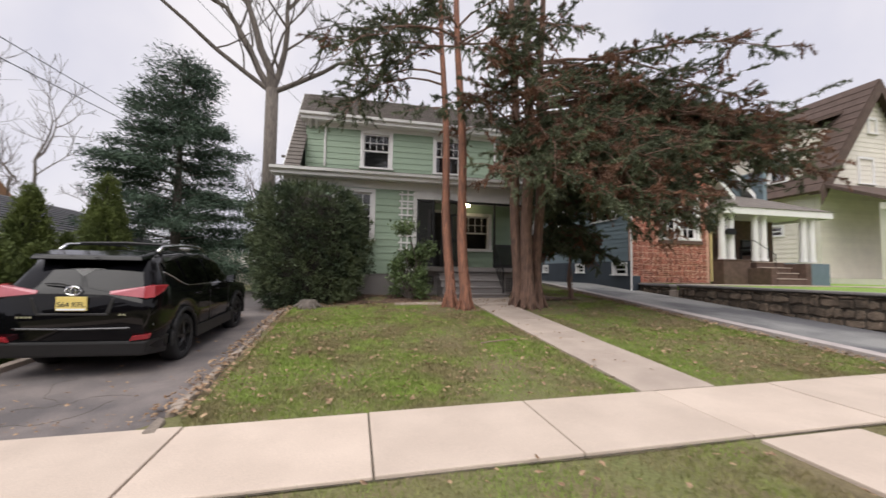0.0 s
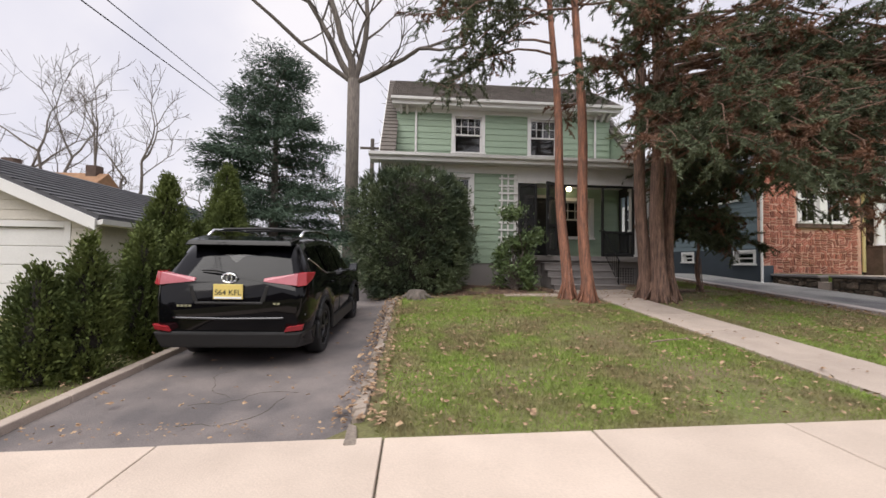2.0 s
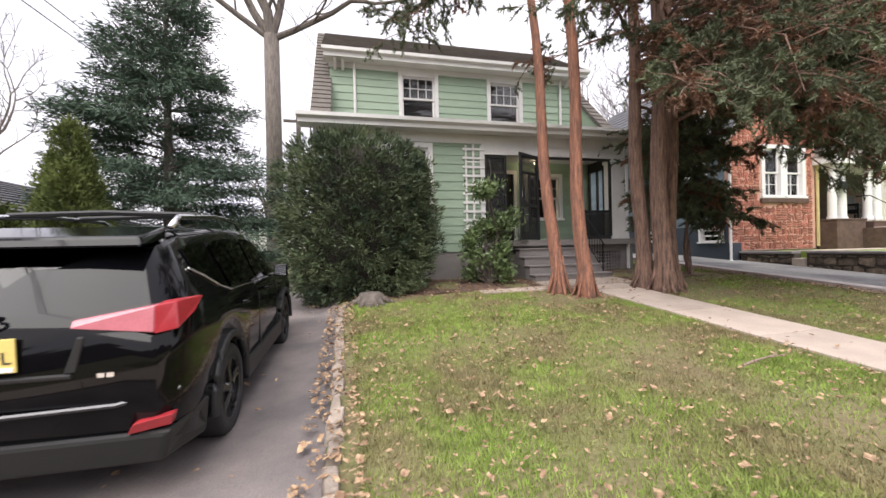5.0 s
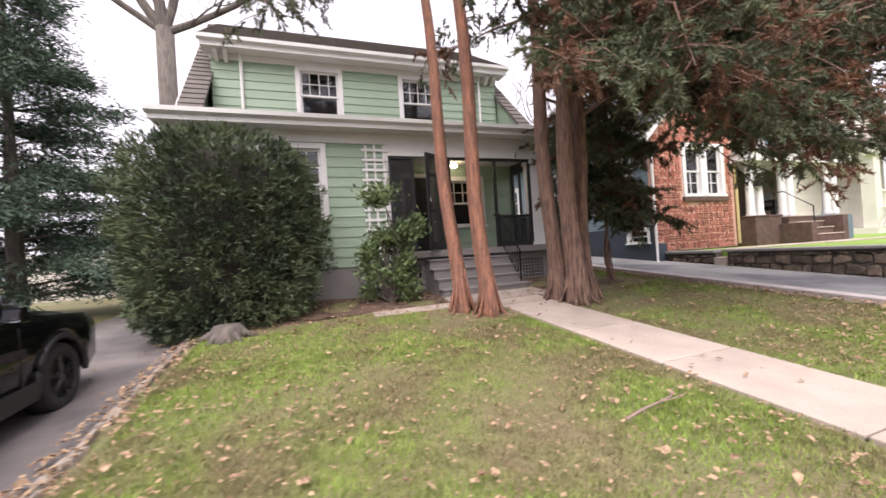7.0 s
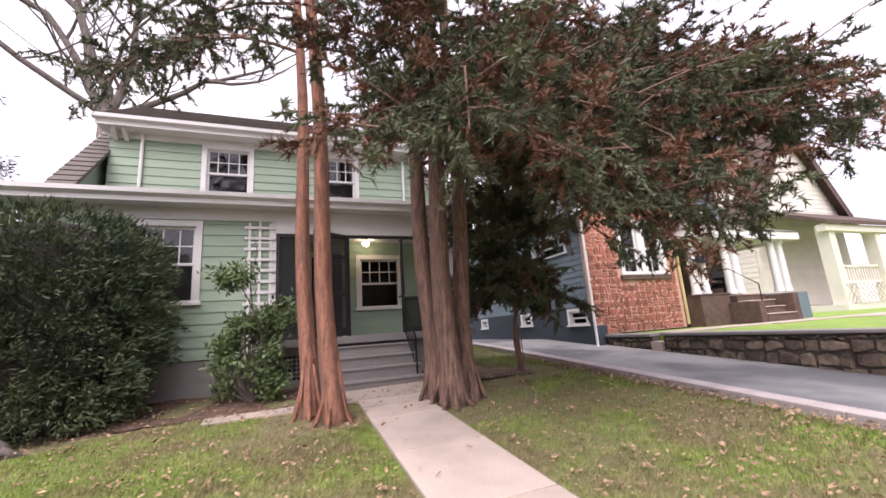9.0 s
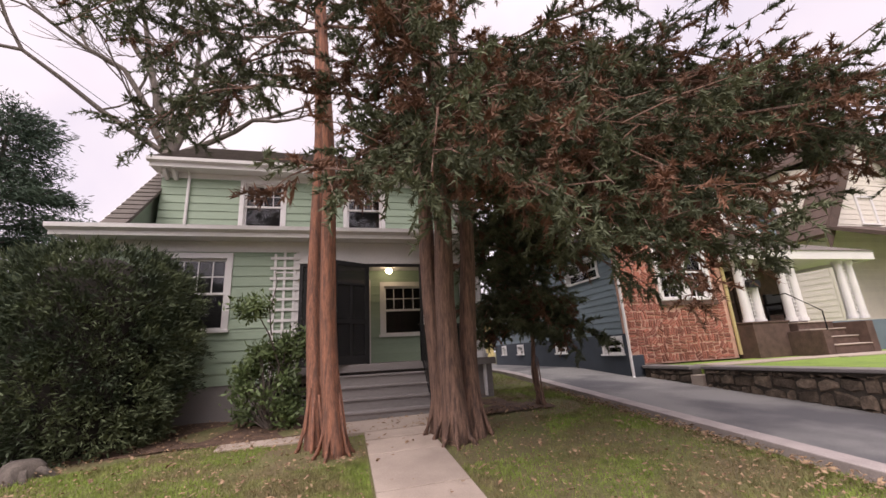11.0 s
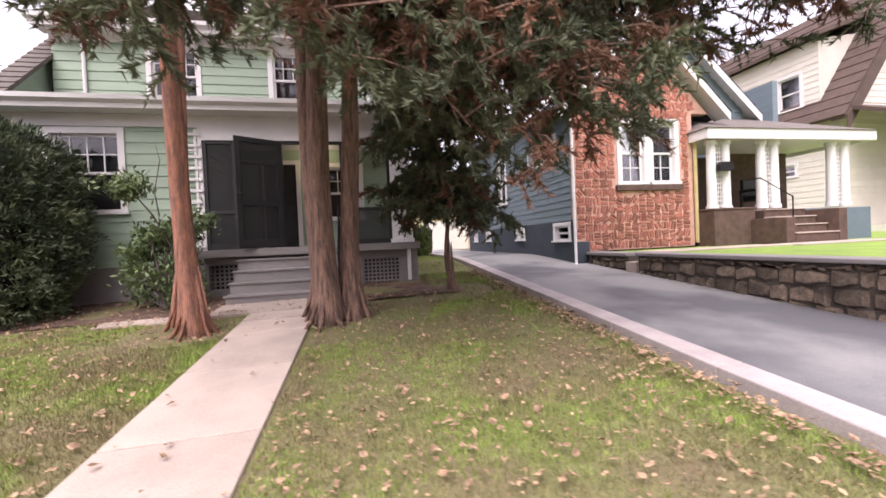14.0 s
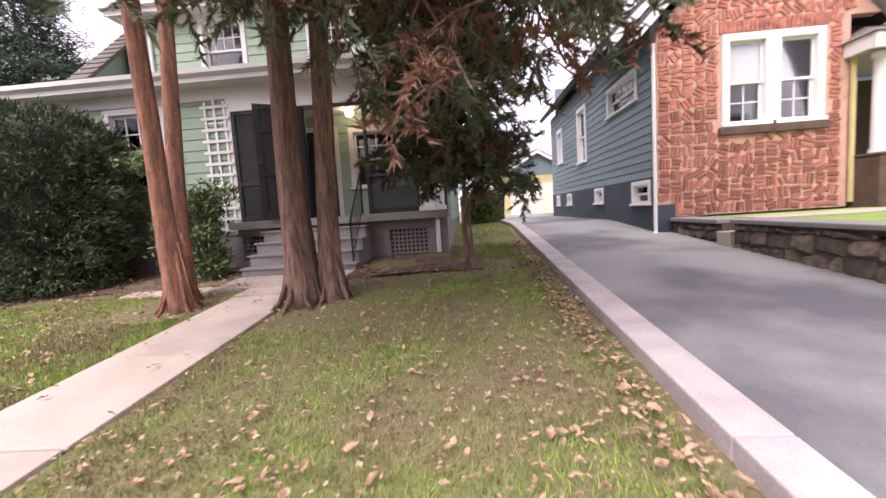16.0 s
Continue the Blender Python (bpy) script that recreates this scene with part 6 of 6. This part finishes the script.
slab("slab", M_PATH, fp, 3.0, 3.95, 9.56, 9.97, 0.038)
slab("slab", M_PATH, fp, 1.0, 2.39, 9.95, 10.25, 0.03)
for a, b in ((2.55, 1.3), (1.28, 0.0), (-0.02, -1.3)):
    slab("slab", M_CONC, fp, 3.1, 4.12, b, a, 0.03)
kerb = thing("drive_kerb", "long pale concrete kerb along the neighbour's driveway", "kerb", kind="structure")
for k in range(14):
    y = 3.72 + k * 1.3
    slab("kerb_stone", M_CURB, kerb, 7.22, 7.48, y + 0.002, y + 1.297, 0.085, 0.3, 0.012)
edge = thing("drive_edging", "low worn concrete edge beside the driveway", "edging", kind="structure")
for k in range(7):
    slab("edge_stone", M_PATH, edge, -4.17, -4.05, 3.7 + k * 0.9, 4.59 + k * 0.9, 0.07, 0.2, 0.012)
brd = thing("lawn_edging", "row of rough pale stones between driveway and lawn", "edging", kind="structure")
y = 3.75
while y < 9.9:
    L = random.uniform(0.14, 0.3)
    q = MB()
    w = random.uniform(0.045, 0.075)
    c = [(-1.55 + random.gauss(0, 0.015) + sx * w, y + sy * L / 2) for sx, sy in ((-1, -1), (1, -1), (1, 1), (-1, 1))]
    q.hexa([(a, b, G(a, b) - 0.05) for a, b in c] + [(a * 0.2 + -1.55 * 0.8 + (a + 1.55) * 0.55, b, G(a, b) + random.uniform(0.03, 0.065)) for a, b in c])
    q.ob("stone", M_STONE, brd, 0.012)
    y += L + random.uniform(0.01, 0.05)
# fieldstones on the retaining wall
random.seed(5)
for (ya, yb, zt) in ((3.95, 10.65, 1.03), (11.02, BY - 0.1, 1.0)):
    z = 0.18
    while z < zt - 0.05:
        h = min(random.uniform(0.13, 0.23), zt - z)
        y = ya
        while y < yb - 0.05:
            L = min(random.uniform(0.14, 0.42), yb - y)
            if z + h > G(10, y) - 0.02:
                j = [random.uniform(-0.05, 0.05) for _ in range(8)]
                p = random.uniform(0.03, 0.075)
                q = MB()
                ring = [(y + 0.012, z + 0.02 + j[0]), (y + L * 0.5, z + 0.008), (y + L - 0.012, z + 0.02 + j[1]), (y + L - 0.004, z + h * 0.5), (y + L - 0.02, z + h - 0.015 + j[2]), (y + L * 0.5 + j[5], z + h - 0.004), (y + 0.015, z + h - 0.02 + j[3]), (y + 0.004, z + h * 0.5 + j[4])]
                cy, cz = y + L / 2, z + h / 2
                q.v = [(9.985, a, b) for a, b in ring] + [(9.98 - p, cy + (a - cy) * 0.72, cz + (b - cz) * 0.72) for a, b in ring]
                q.f = [(i, (i + 1) % 8, 8 + (i + 1) % 8, 8 + i) for i in range(8)] + [tuple(range(8, 16))]
                q.m = [0] * 9
                q.ob("stone", M_ROCK, retain)
            y += L
        z += h
# clinker bricks laid every way on the front of the brick house
unit = MB()
unit.hexa([(-0.5, 0.004, -0.5), (0.5, 0.004, -0.5), (0.5, 0.02, -0.5), (-0.5, 0.02, -0.5), (-0.5, 0.004, 0.5), (0.5, 0.004, 0.5), (0.5, 0.02, 0.5), (-0.5, 0.02, 0.5)])
unit.v = [(x * (0.93 if y < 0.01 else 1), (y - 0.02) * 1.0, z * (0.84 if y < 0.01 else 1)) for x, y, z in unit.v]
bme = unit.data("brick", M_BRICK)
rest = MB()
random.seed(17)
count = 0
cell = 0.215
for jz in range(int((6.4 - BZ) / cell)):
    for ix in range(16):
        cx, cz = BX0 + 0.12 + ix * cell * 0.985, BZ + 0.13 + jz * cell
        tilt = random.gauss(0, 9)
        if jz > 0 and random.random() < 0.16:
            tilt += random.choice((-38, 38))
        up = random.random() < 0.42
        if cx + 0.1 > BX1 - 0.02 and cz < 4.5:
            continue
        thin = random.random() < 0.7
        for k in range(3 if thin else 2):
            o = (k - 1) * 0.07 if thin else (k - 0.5) * 0.104
            m = pose(cx, BY - 0.002 - random.uniform(0, 0.008), cz, 0, tilt + (90 if up else 0), 0) @ pose(0, 0, o) @ Matrix.Diagonal((random.uniform(0.15, 0.215), 1.0, random.uniform(0.045, 0.06) if thin else random.uniform(0.066, 0.095), 1))
            p = m.translation
            if BW[0] - 0.12 < p.x < BW[1] + 0.12 and BW[2] - 0.14 < p.z < BW[3] + 0.1:
                continue
            if p.x < BX0 + 0.32 and p.z < 1.42:
                continue
            if p.z > 4.45 and (p.z - 4.45) > min(p.x - 9.75, 13.4 - p.x) * 1.0:
                continue
            if count < 300 and p.z < 4.45:
                b = new("brick", bme)
                b.parent, b.matrix_basis = brick_wall, m
                count += 1
            else:
                rest.hexa([tuple(m @ Vector(v)) for v in unit.v])
tagged(rest.ob("bricks", M_BRICK, brick_gable), kind="stuff")
lint = MB()
for i in range(24):
    x = BW[0] - 0.04 + i * 0.077
    lint.box(x, x + 0.062, BY - 0.025, BY, BW[3] + 0.02, BW[3] + 0.22)
tagged(lint.ob("lintel_bricks", M_BRICK, bh), kind="stuff")
